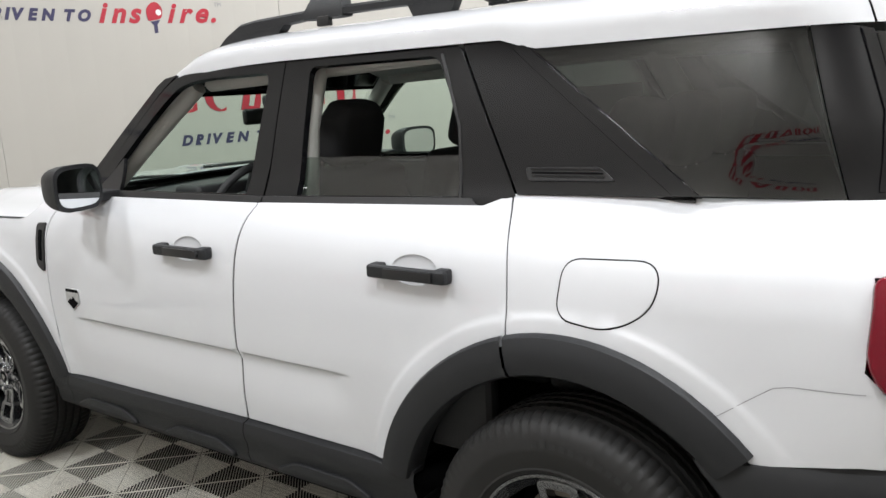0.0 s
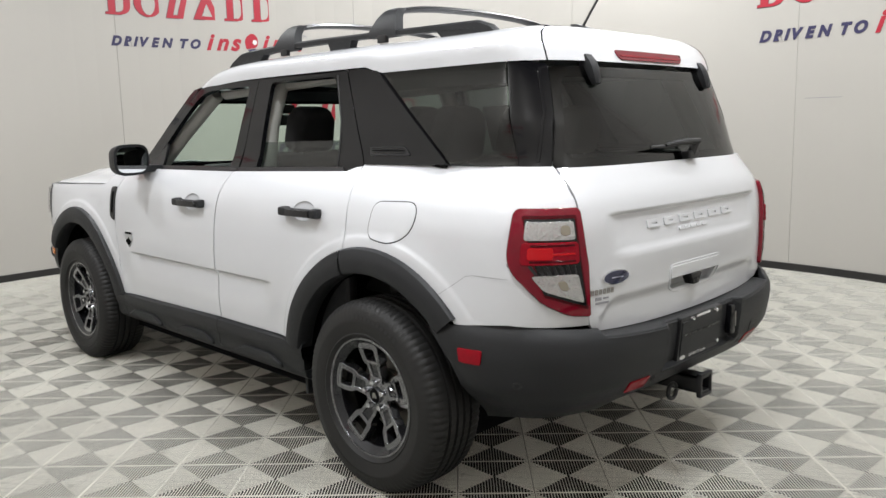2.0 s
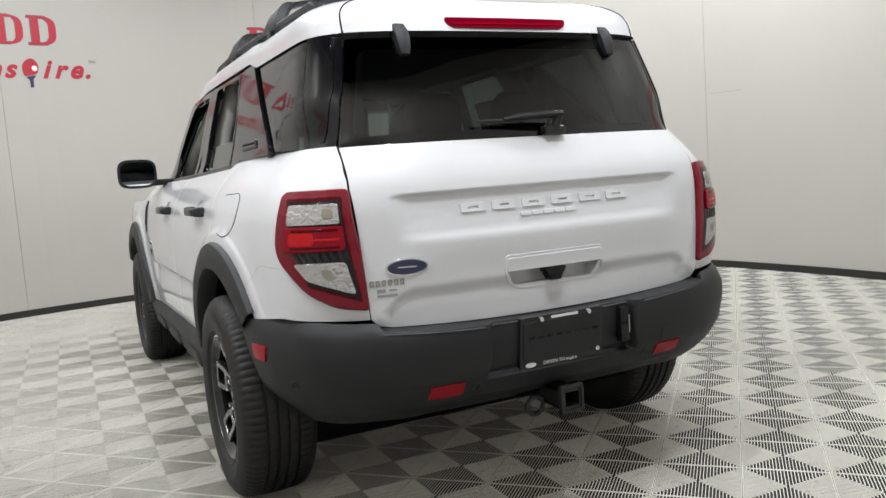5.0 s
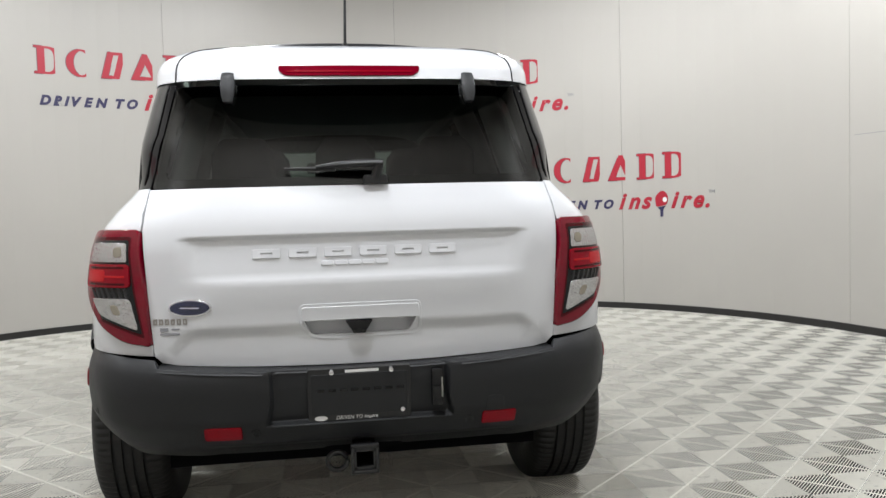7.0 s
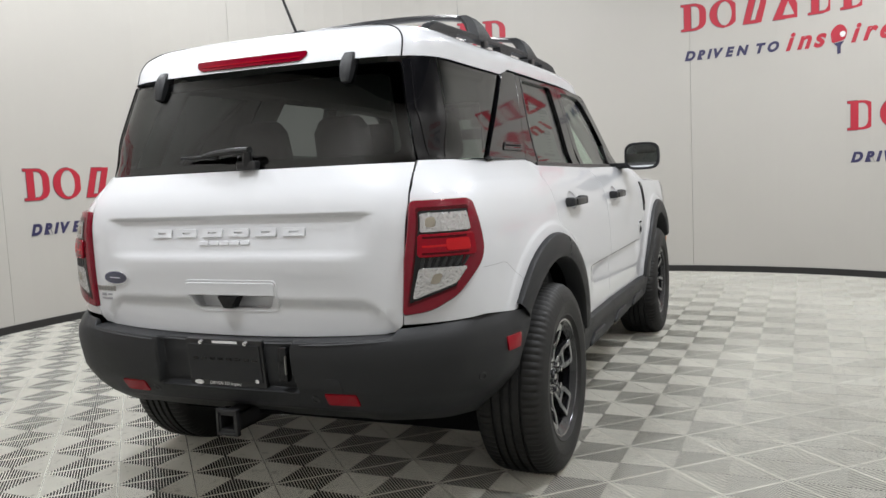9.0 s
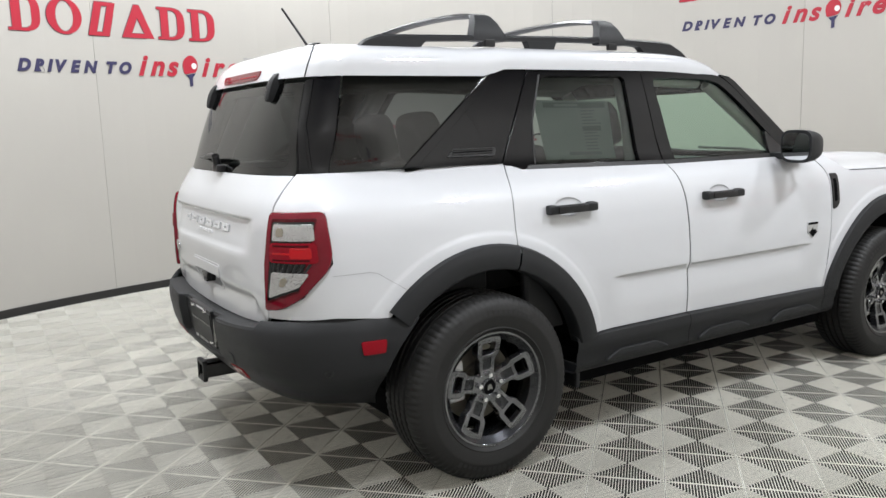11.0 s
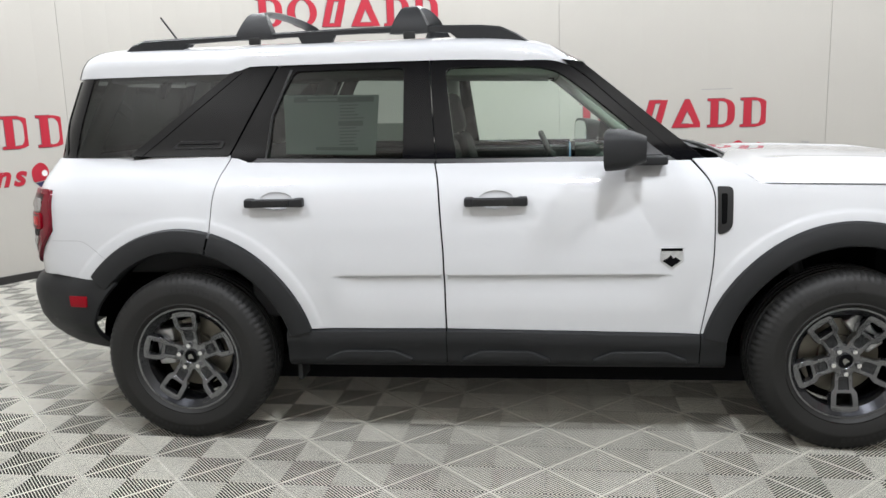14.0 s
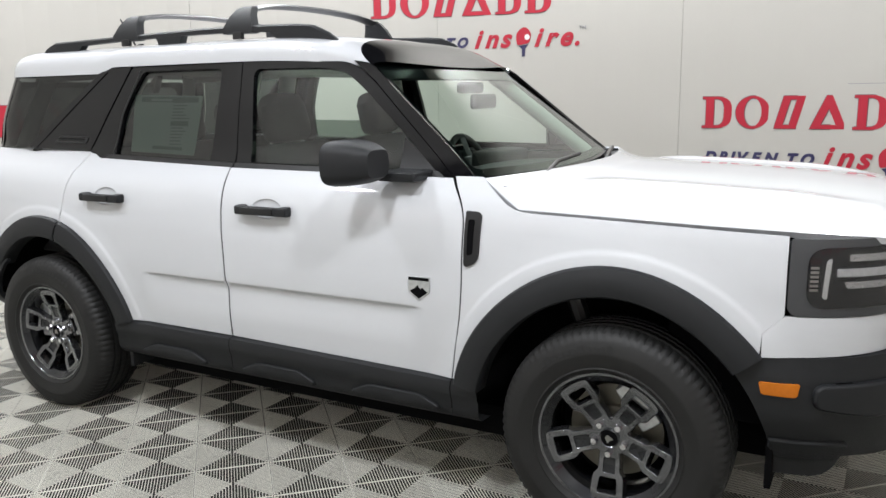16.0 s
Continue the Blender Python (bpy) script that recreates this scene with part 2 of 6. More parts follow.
def edge_distance(poly, pts):
    P, Q = np.array(poly), np.roll(np.array(poly), -1, 0)
    d = Q - P
    t = (((pts[:, None] - P) * d).sum(-1) / ((d * d).sum(-1) + 1e-12)).clip(0, 1)
    return np.linalg.norm(pts[:, None] - P - t[..., None] * d, axis=-1).min(1)


def sheet(name, outline, fn, material, parent=None, label="", holes=(), step=0.04, depth=0.012, lift=0.0, extra=(), flip=False, roll=0.0012):
    """A curved panel: a flat outline with holes, carried onto the surface fn(a, b), with rolled edges turned inwards by depth."""
    loops = [dense(outline, step)] + [dense(h, step) for h in holes]
    arrays = [np.array([tuple(p) for p in l]) for l in loops]
    lo, hi = arrays[0].min(0), arrays[0].max(0)
    ga, gb = np.meshgrid(np.arange(lo[0], hi[0] + step, step), np.arange(lo[1], hi[1] + step, step))
    grid = np.stack([ga.ravel(), gb.ravel()], 1)
    if len(extra):
        grid = np.concatenate([grid, np.array(extra, float)])
    keep = inside(arrays[0], grid)
    for a in arrays[1:]:
        keep &= ~inside(a, grid)
    grid = grid[keep]
    if len(grid):
        far = np.min([edge_distance(a, grid) for a in arrays], axis=0) > step * 0.35
        grid = grid[far]
    coords, edges = [], []
    for l in loops:
        k = len(coords)
        coords += [Vector(p) for p in l]
        edges += [(k + i, k + (i + 1) % len(l)) for i in range(len(l))]
    coords += [Vector((float(p[0]), float(p[1]))) for p in grid]
    vs, _, fs, _, _, _ = delaunay_2d_cdt(coords, edges, [], 0, 1e-6)
    centre = np.array([tuple((vs[f[0]] + vs[f[1]] + vs[f[2]]) / 3) for f in fs])
    good = inside(arrays[0], centre)
    for a in arrays[1:]:
        good &= ~inside(a, centre)
    tris = [list(f) for f, g in zip(fs, good) if g]
    e = 1e-3
    top, nor = [], []
    for v in vs:
        p = Vector(fn(v.x, v.y))
        n = (Vector(fn(v.x + e, v.y)) - Vector(fn(v.x - e, v.y))).cross(Vector(fn(v.x, v.y + e)) - Vector(fn(v.x, v.y - e)))
        n = n.normalized() if n.length > 0 else Vector((0, 0, 1))
        if flip:
            n = -n
        top.append(p + n * lift)
        nor.append(n)
    for t in tris:
        a, b, c = (top[i] for i in t)
        if (b - a).cross(c - a).dot(nor[t[0]] + nor[t[1]] + nor[t[2]]) < 0:
            t.reverse()
    count = {}
    for t in tris:
        for i in range(3):
            k = (t[i], t[(i + 1) % 3])
            count[k] = 1
    rim = [k for k in count if (k[1], k[0]) not in count]
    verts, faces = list(top), [tuple(t) for t in tris]
    normals = [nor[i] for t in tris for i in t]
    if depth:
        # Outward direction in the sheet at each border vertex, for a small rolled lip.
        out = {}
        for i, j in rim:
            d = (top[j] - top[i]).cross(nor[i] + nor[j])
            d = d.normalized() if d.length else Vector((0, 0, 0))
            for k in (i, j):
                out[k] = out.get(k, Vector((0, 0, 0))) + d
        lip, low = {}, {}
        for k, d in out.items():
            d = d.normalized() if d.length else d
            lip[k] = len(verts)
            verts.append(top[k] + d * roll - nor[k] * roll)
            low[k] = len(verts)
            verts.append(top[k] + d * roll - nor[k] * depth)
            out[k] = d
        for i, j in rim:
            faces.append((j, i, lip[i], lip[j]))
            normals += [nor[j], nor[i], out[i], out[j]]
            faces.append((lip[j], lip[i], low[i], low[j]))
            normals += [out[j], out[i], out[i], out[j]]
    return mesh_part(name, verts, faces, material, parent, label, True, [tuple(n) for n in normals])


def grid_mesh(name, rows, material, parent=None, label="", close=False, caps=False):
    """A lofted skin through rows of points; close joins each row's ends."""
    n = len(rows[0])
    verts = [v for r in rows for v in r]
    faces = []
    for i in range(len(rows) - 1):
        for j in range(n if close else n - 1):
            k = (j + 1) % n
            faces.append((i * n + j, i * n + k, (i + 1) * n + k, (i + 1) * n + j))
    if caps:
        faces.append(tuple(range(n))[::-1])
        faces.append(tuple((len(rows) - 1) * n + j for j in range(n)))
    bm = bmesh.new()
    bv = [bm.verts.new(v) for v in verts]
    for f in faces:
        try:
            bm.faces.new([bv[i] for i in f])
        except ValueError:
            pass
    bmesh.ops.remove_doubles(bm, verts=bm.verts, dist=1e-5)
    bmesh.ops.recalc_face_normals(bm, faces=bm.faces)
    return part(name, bm, material, parent, label)


def box_bm(size, centre=(0, 0, 0), bevel=0.0, segments=2, bm=None, turn=None):
    bm = bm or bmesh.new()
    m = Matrix.Translation(centre) @ (turn or Matrix.Identity(4)) @ Matrix.Diagonal((*size, 1))
    made = bmesh.ops.create_cube(bm, size=1, matrix=m)["verts"]
    if bevel:
        bmesh.ops.bevel(bm, geom=list({e for v in made for e in v.link_edges}), offset=bevel, segments=segments, affect="EDGES", profile=0.6)
    return bm


def lathe(name, profile, material, parent=None, label="", n=64, axis="y", centre=(0, 0, 0), closed=False, angle=35):
    """Turns a profile of (radius, height along the axis)."""
    bm = bmesh.new()
    rings = []
    for r, h in profile:
        ring = []
        for i in range(n):
            a = 2 * math.pi * i / n
            c, s = r * math.cos(a), r * math.sin(a)
            p = (c, h, s) if axis == "y" else ((c, s, h) if axis == "z" else (h, c, s))
            ring.append(bm.verts.new(Vector(p) + Vector(centre)))
        rings.append(ring)
    for a, b in list(zip(rings, rings[1:])) + ([(rings[-1], rings[0])] if closed else []):
        for i in range(n):
            j = (i + 1) % n
            bm.faces.new((a[i], a[j], b[j], b[i]))
    if not closed:
        for ring in (rings[0], rings[-1]):
            if (ring[0].co - ring[n // 2].co).length > 1e-4:
                bm.faces.new(ring)
    bmesh.ops.remove_doubles(bm, verts=bm.verts, dist=1e-5)
    bmesh.ops.recalc_face_normals(bm, faces=bm.faces)
    return part(name, bm, material, parent, label, angle=angle)


def tube(name, path, radius, material, parent=None, label="", n=10, caps=True, flat=1.0):
    """A round bar along a path."""
    rows = []
    pts = [Vector(p) for p in path]
    for i, p in enumerate(pts):
        d = (pts[min(i + 1, len(pts) - 1)] - pts[max(i - 1, 0)]).normalized()
        u = d.cross(Vector((0, 0, 1)))
        u = u.normalized() if u.length > 1e-3 else Vector((1, 0, 0))
        v = u.cross(d)
        rr = radius[i] if isinstance(radius, (list, tuple)) else radius
        rows.append([p + u * rr * math.cos(2 * math.pi * k / n) + v * rr * flat * math.sin(2 * math.pi * k / n) for k in range(n)])
    return grid_mesh(name, rows, material, parent, label, close=True, caps=caps)


def smooth_table(pairs, sigma=0.02):
    """A smooth function through (input, value) pairs."""
    xs, ys = zip(*pairs)
    g = np.linspace(xs[0] - 0.1, xs[-1] + 0.1, 1400)
    first, last = (ys[1] - ys[0]) / (xs[1] - xs[0]), (ys[-1] - ys[-2]) / (xs[-1] - xs[-2])
    v = np.interp(g, xs, ys) + np.where(g < xs[0], (g - xs[0]) * first, 0) + np.where(g > xs[-1], (g - xs[-1]) * last, 0)
    k = max(1, int(3 * sigma / (g[1] - g[0])))
    w = np.exp(-0.5 * (np.arange(-k, k + 1) * (g[1] - g[0]) / sigma) ** 2)
    v = np.convolve(np.pad(v, k, mode="reflect", reflect_type="odd"), w / w.sum(), "valid")
    return lambda a: float(np.interp(a, g, v))


def step_up(a, lo, hi):
    t = min(1.0, max(0.0, (a - lo) / (hi - lo)))
    return t * t * (3 - 2 * t)


# ---- the round booth ----
_turns = [(a + 360 * k, r) for k in (-1, 0, 1) for a, r in WALL_TURN]
_bearing = np.arange(-540, 540, 1.0)
_bend = np.exp(-0.5 * (np.arange(-33, 34) / 9.0) ** 2)
_reach = np.convolve(np.interp(_bearing, [a for a, _ in _turns], [r for _, r in _turns]), _bend / _bend.sum(), "same")


def wall_radius(angle):
    return float(np.interp((angle + 180) % 360 - 180, _bearing, _reach))


def on_wall(angle, z, off=0.0):
    a, r = radians(angle), wall_radius(angle) - off
    return Vector((ROOM.x + r * math.cos(a), ROOM.y + r * math.sin(a), z))


def facing(angle):
    """The turn about z of a thing flat on the wall, its x along the wall, clockwise."""
    d = on_wall(angle - 0.5, 0) - on_wall(angle + 0.5, 0)
    return math.atan2(d.y, d.x)


def wall_ring(name, o0, o1, z0, z1, material, n=160):
    """A band along the wall, between two offsets into the room."""
    bm = bmesh.new()
    rows = []
    for o, z in ((o0, z0), (o0, z1), (o1, z1), (o1, z0)):
        rows.append([bm.verts.new(on_wall(360 * i / n, z, o)) for i in range(n)])
    for k in range(4):
        a, b = rows[k], rows[(k + 1) % 4]
        for i in range(n):
            j = (i + 1) % n
            bm.faces.new((a[i], a[j], b[j], b[i]))
    bmesh.ops.recalc_face_normals(bm, faces=bm.faces)
    return part(name, bm, material)


# The wall is made of tall bent panels with hairline joints.
def wall_panel_mesh(a0, a1, z0, z1):
    verts, faces = [], []
    n = 12
    for off in (0.0, -0.02):
        for i in range(n + 1):
            for z in (z0, z1):
                verts.append(on_wall(a0 + (a1 - a0) * i / n, z, off))
    m = 2 * (n + 1)
    for i in range(n):
        k = 2 * i
        faces.append((k, k + 1, k + 3, k + 2))
        faces.append((m + k, m + k + 2, m + k + 3, m + k + 1))
        faces.append((k, k + 2, m + k + 2, m + k))
        faces.append((k + 1, m + k + 1, m + k + 3, k + 3))
    faces += [(0, m, m + 1, 1), (2 * n, 2 * n + 1, m + 2 * n + 1, m + 2 * n)]
    return verts, faces


wall = wall_ring("wall_round", -0.025, -0.12, -0.05, ROOM_H, M_BASE)
tagged(wall, "round booth wall clad in warm white panels", "wall", kind="structure")
for i in range(12):
    a0 = -97.4 + 30 * i
    v, f = wall_panel_mesh(a0 + 0.018, a0 + 29.982, 0.045, ROOM_H)
    p = mesh_part("wall_panel", v, f, M_WALL, wall, smooth=False)
base = wall_ring("baseboard", 0.02, -0.024, -0.02, 0.062, M_BASE)
tagged(base, "black rubber base strip along the round wall", "baseboard", kind="structure")
bm = bmesh.new()
bm.faces.new([bm.verts.new(on_wall(3 * i, ROOM_H + 0.01, -0.12)) for i in range(120)])
bmesh.ops.solidify(bm, geom=bm.faces[:], thickness=-0.1)
ceil = part("ceiling", bm, M_CEIL, smooth=False)
tagged(ceil, "dark matt ceiling over the booth", "ceiling", kind="structure")
bm = bmesh.new()
bm.faces.new([bm.verts.new(on_wall(3 * i, -0.0032, -0.12)) for i in range(120)])
floor = part("floor", bm, M_UNDER, smooth=False)
tagged(floor, "floor of pale grey ribbed plastic tiles", "floor", kind="structure")

# Faint repair lines in the cladding
for ang, z, wdt in ((-100.5, 1.50, 0.5), (-70.0, 1.64, 0.5), (64.0, 1.45, 0.5)):
    p = on_wall(ang, z, 0.001)
    line = part("wall_joint", box_bm((wdt, 0.003, 0.004)), M_SIGNGREY, wall, smooth=False)
    line.matrix_local = Matrix.Translation(p) @ Matrix.Rotation(facing(ang), 4, "Z")


# Round lamps show only as reflections; where these hang is made up.
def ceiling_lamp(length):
    t = thing("studio_lamp", "round white studio lamp added out of view below the dark ceiling", "lamp", "studio lamps")
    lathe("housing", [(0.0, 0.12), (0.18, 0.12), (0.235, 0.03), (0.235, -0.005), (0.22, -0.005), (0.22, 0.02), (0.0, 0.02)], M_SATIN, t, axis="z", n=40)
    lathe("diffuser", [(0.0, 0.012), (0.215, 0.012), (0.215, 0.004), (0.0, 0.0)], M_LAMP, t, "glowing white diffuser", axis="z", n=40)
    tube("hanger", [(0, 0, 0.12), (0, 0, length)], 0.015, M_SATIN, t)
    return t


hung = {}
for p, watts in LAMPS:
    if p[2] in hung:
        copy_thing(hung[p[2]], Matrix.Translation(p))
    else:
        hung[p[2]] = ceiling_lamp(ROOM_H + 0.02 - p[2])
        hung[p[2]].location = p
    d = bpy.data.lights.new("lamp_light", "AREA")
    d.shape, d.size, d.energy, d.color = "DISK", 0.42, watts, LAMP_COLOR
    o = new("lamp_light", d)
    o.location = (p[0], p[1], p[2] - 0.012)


# ---- wall signs: plain red shapes over a lettered slogan ----
def text_mesh(body, size, shear=0.0, offset=0.0, extrude=0.002):
    cu = bpy.data.curves.new("text", "FONT")
    cu.body, cu.size, cu.shear, cu.extrude, cu.offset = body, size, shear, extrude, offset
    cu.align_x = "LEFT"
    ob = bpy.data.objects.new("text", cu)
    scene.collection.objects.link(ob)
    dg = bpy.context.evaluated_depsgraph_get()
    dg.update()
    me = bpy.data.meshes.new_from_object(ob.evaluated_get(dg))
    bpy.data.objects.remove(ob)
    bpy.data.curves.remove(cu)
    xs = [v.co.x for v in me.vertices]
    for v in me.vertices:
        v.co.x -= min(xs)
    return me, max(xs) - min(xs)


def flat_shape(outer, holes=(), thick=0.004):
    """A flat cut-out with holes, in its x and z."""
    coords, edges, loops = [], [], [dense(outer, 0.03)] + [dense(h, 0.03) for h in holes]
    for l in loops:
        k = len(coords)
        coords += [Vector(p) for p in l]
        edges += [(k + i, k + (i + 1) % len(l)) for i in range(len(l))]
    vs, _, fs, _, _, _ = delaunay_2d_cdt(coords, edges, [], 0, 1e-6)
    arrays = [np.array([tuple(p) for p in l]) for l in loops]
    c = np.array([tuple((vs[f[0]] + vs[f[1]] + vs[f[2]]) / 3) for f in fs])
    good = inside(arrays[0], c)
    for a in arrays[1:]:
        good &= ~inside(a, c)
    bm = bmesh.new()
    bv = [bm.verts.new((v.x, 0, v.y)) for v in vs]
    for f, g in zip(fs, good):
        if g:
            bm.faces.new([bv[i] for i in f])
    for v in [v for v in bm.verts if not v.link_faces]:
        bm.verts.remove(v)
    bmesh.ops.recalc_face_normals(bm, faces=bm.faces)
    got = bmesh.ops.extrude_face_region(bm, geom=bm.faces[:])["geom"]
    bmesh.ops.translate(bm, vec=(0, -thick, 0), verts=[v for v in got if isinstance(v, bmesh.types.BMVert)])
    bmesh.ops.recalc_face_normals(bm, faces=bm.faces)
    me = bpy.data.meshes.new("shape")
    bm.to_mesh(me)
    bm.free()
    return me


def ellipse(cx, cz, a, b, n=40, lean=0.0):
    return [(cx + a * math.cos(2 * math.pi * i / n) + lean * b * math.sin(2 * math.pi * i / n), cz + b * math.sin(2 * math.pi * i / n)) for i in range(n)]


H = 0.27
SLAB = (fillet([(0, 0), (0.18, 0, 0.06), (0.25, 0.05, 0.06), (0.25, H - 0.05, 0.06), (0.18, H, 0.06), (0, H), (0, H - 0.018), (0.03, H - 0.024), (0.03, 0.024), (0, 0.018)]), [fillet([(0.098, 0.022), (0.15, 0.022, 0.04), (0.182, 0.06, 0.04), (0.182, H - 0.06, 0.04), (0.15, H - 0.022, 0.04), (0.098, H - 0.022)])], 0.25)
RING = (ellipse(0.142, H / 2, 0.142, 0.139), [ellipse(0.142, H / 2, 0.072, 0.120)], 0.284)
SLANT = ([(0, 0), (0.175, 0), (0.245, H), (0.07, H)], [[(0.070, 0.03), (0.120, 0.03), (0.175, H - 0.03), (0.125, H - 0.03)]], 0.245)
PEAK = ([(0, 0), (0.285, 0), (0.165, H), (0.12, H)], [[(0.085, 0.035), (0.20, 0.035), (0.1425, 0.165)]], 0.285)
BRAND_SHAPES = [SLAB, RING, SLANT, PEAK, SLAB, SLAB]


def grown(poly, by):
    """An outline moved outwards a little, for the dark edge behind a shape."""
    c = np.array([tuple(Vector(p[:2])) for p in dense(poly, 0.02)])
    m = c.mean(0)
    t = np.roll(c, -1, 0) - np.roll(c, 1, 0)
    n = np.stack([t[:, 1], -t[:, 0]], 1) / (np.linalg.norm(t, axis=1)[:, None] + 1e-9)
    area = (c[:, 0] * np.roll(c[:, 1], -1) - np.roll(c[:, 0], -1) * c[:, 1]).sum()
    return [tuple(p) for p in c + n * by * (1 if area > 0 else -1)]


SHAPES = [(flat_shape(o, h), flat_shape(grown(o, 0.006), [grown(q, -0.006) for q in h], 0.002), w) for o, h, w in BRAND_SHAPES]
TXT_DRIVEN = [text_mesh(ch, 0.125, 0.30, 0.007) for ch in "DRIVEN"]
TXT_TO = [text_mesh(ch, 0.125, 0.30, 0.007) for ch in "TO"]
TXT_INS = [text_mesh(ch, 0.24, 0.35, 0.008) for ch in "ins"]
TXT_IRE = [text_mesh(ch, 0.24, 0.35, 0.008) for ch in "ire."]
TXT_TM = text_mesh("TM", 0.05)
PADDLE = flat_shape(fillet([(0, 0.0, 0.02), (0.115, 0.02, 0.03), (0.14, 0.11, 0.06), (0.07, 0.185, 0.08), (-0.02, 0.11, 0.06)]), [ellipse(0.095, 0.075, 0.025, 0.027)])
PADDLE_BALL = flat_shape(ellipse(0.095, 0.075, 0.024, 0.026))
PADDLE_GRIP = flat_shape([(0.015, -0.005), (0.105, 0.01), (0.075, -0.03), (0.075, -0.10), (0.045, -0.105), (0.045, -0.035)])


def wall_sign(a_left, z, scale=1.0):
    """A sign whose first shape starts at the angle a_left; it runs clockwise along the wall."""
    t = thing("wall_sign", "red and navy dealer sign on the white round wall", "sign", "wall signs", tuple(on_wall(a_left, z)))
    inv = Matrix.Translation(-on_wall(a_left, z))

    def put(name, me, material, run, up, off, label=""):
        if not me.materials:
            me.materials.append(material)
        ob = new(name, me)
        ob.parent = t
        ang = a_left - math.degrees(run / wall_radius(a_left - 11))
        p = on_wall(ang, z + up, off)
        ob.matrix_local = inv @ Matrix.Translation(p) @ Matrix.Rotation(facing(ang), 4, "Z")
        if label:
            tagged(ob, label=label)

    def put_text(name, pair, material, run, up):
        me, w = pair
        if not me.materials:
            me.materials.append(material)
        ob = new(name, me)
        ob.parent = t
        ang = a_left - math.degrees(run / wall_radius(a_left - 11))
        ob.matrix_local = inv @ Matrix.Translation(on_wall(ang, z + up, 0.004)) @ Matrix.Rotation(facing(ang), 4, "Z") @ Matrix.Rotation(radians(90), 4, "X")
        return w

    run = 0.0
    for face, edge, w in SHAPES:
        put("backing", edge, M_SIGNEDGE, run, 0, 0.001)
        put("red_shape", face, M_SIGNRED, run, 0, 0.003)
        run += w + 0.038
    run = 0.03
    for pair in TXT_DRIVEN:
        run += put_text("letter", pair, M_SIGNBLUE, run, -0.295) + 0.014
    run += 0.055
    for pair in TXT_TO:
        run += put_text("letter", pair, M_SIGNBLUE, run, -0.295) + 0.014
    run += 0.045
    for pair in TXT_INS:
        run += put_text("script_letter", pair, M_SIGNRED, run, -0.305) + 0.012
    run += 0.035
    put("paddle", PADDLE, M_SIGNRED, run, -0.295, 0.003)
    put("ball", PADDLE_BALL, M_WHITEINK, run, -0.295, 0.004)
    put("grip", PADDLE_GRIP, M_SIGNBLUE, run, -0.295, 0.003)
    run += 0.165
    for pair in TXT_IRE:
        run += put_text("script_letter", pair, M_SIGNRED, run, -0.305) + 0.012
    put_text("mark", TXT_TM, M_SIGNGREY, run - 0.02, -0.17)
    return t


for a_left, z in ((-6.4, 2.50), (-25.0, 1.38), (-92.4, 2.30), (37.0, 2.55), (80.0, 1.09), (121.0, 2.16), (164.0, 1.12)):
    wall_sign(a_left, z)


# ---- the car: x runs forward from the rear axle, y to its left ----
car = thing("car", "white compact SUV with black trim and roof rack on ribbed tiles", "car")
XC, XF, R_ARCH, AXLE, HUB_Z = -0.35, 2.95, 0.530, 2.67, 0.357

WB = smooth_table([(0.2, 0.80), (0.40, 0.862), (0.50, 0.868), (0.62, 0.880), (0.75, 0.887), (0.90, 0.882), (1.00, 0.869), (1.07, 0.846), (1.12, 0.812), (1.15, 0.776), (1.17, 0.755), (1.20, 0.728)], 0.018)
XR = smooth_table([(0.3, -0.79), (0.66, -0.80), (0.85, -0.805), (1.02, -0.803), (1.10, -0.787), (1.20, -0.735)], 0.02)
WG = smooth_table([(1.10, 0.775), (1.15, 0.751), (1.20, 0.724), (1.37, 0.683), (1.545, 0.634), (1.62, 0.610)], 0.03)
XG = smooth_table([(1.10, -0.77), (1.20, -0.730), (1.35, -0.677), (1.52, -0.612), (1.60, -0.575)], 0.03)


def corner_table(n, a, w):
    th = np.linspace(0, math.pi / 2, 8000)
    xf, yf = np.sin(th) ** (2 / n), np.cos(th) ** (2 / n)
    run = np.concatenate([[0], np.cumsum(np.hypot(np.diff(a * xf), np.diff(w * yf)))])
    return run, xf, yf


REAR_RUN, REAR_XF, REAR_YF = corner_table(4, 0.45, 0.87)
FRONT_RUN, FRONT_XF, FRONT_YF = corner_table(3, 0.58, 0.87)


def taper(x):
    return 1 - 0.045 * step_up(-x, -0.1, 0.62)


def body(s, z, g):
    """The car's side below the windows, unrolled round the corners: s is x along the flank."""
    w = WB(z)
    if s < XC:
        xf, yf = np.interp(XC - s, REAR_RUN, REAR_XF), np.interp(XC - s, REAR_RUN, REAR_YF)
        x = XC - (XC - XR(z)) * xf
        y = w * yf * taper(x)
    elif s > XF:
        xf, yf = np.interp(s - XF, FRONT_RUN, FRONT_XF), np.interp(s - XF, FRONT_RUN, FRONT_YF)
        x = XF + 0.58 * xf
        y = w * yf
    else:
        x, y = s, w * taper(s)
    if s > -0.7 and s < 3.35:
        r = min(math.hypot(s, z - HUB_Z), math.hypot(s - AXLE, z - HUB_Z))
        y += 0.010 * (1 - step_up(r, 0.53, 0.66)) + 0.004 * (1 - step_up(r, 0.584, 0.604))
        c = step_up(s, 0.62, 0.74) * (1 - step_up(s, 1.90, 2.02))
        y -= 0.014 * c * (1 - step_up(z, 0.697, 0.711)) * step_up(z, 0.54, 0.69)
    return (x, g * y, z)


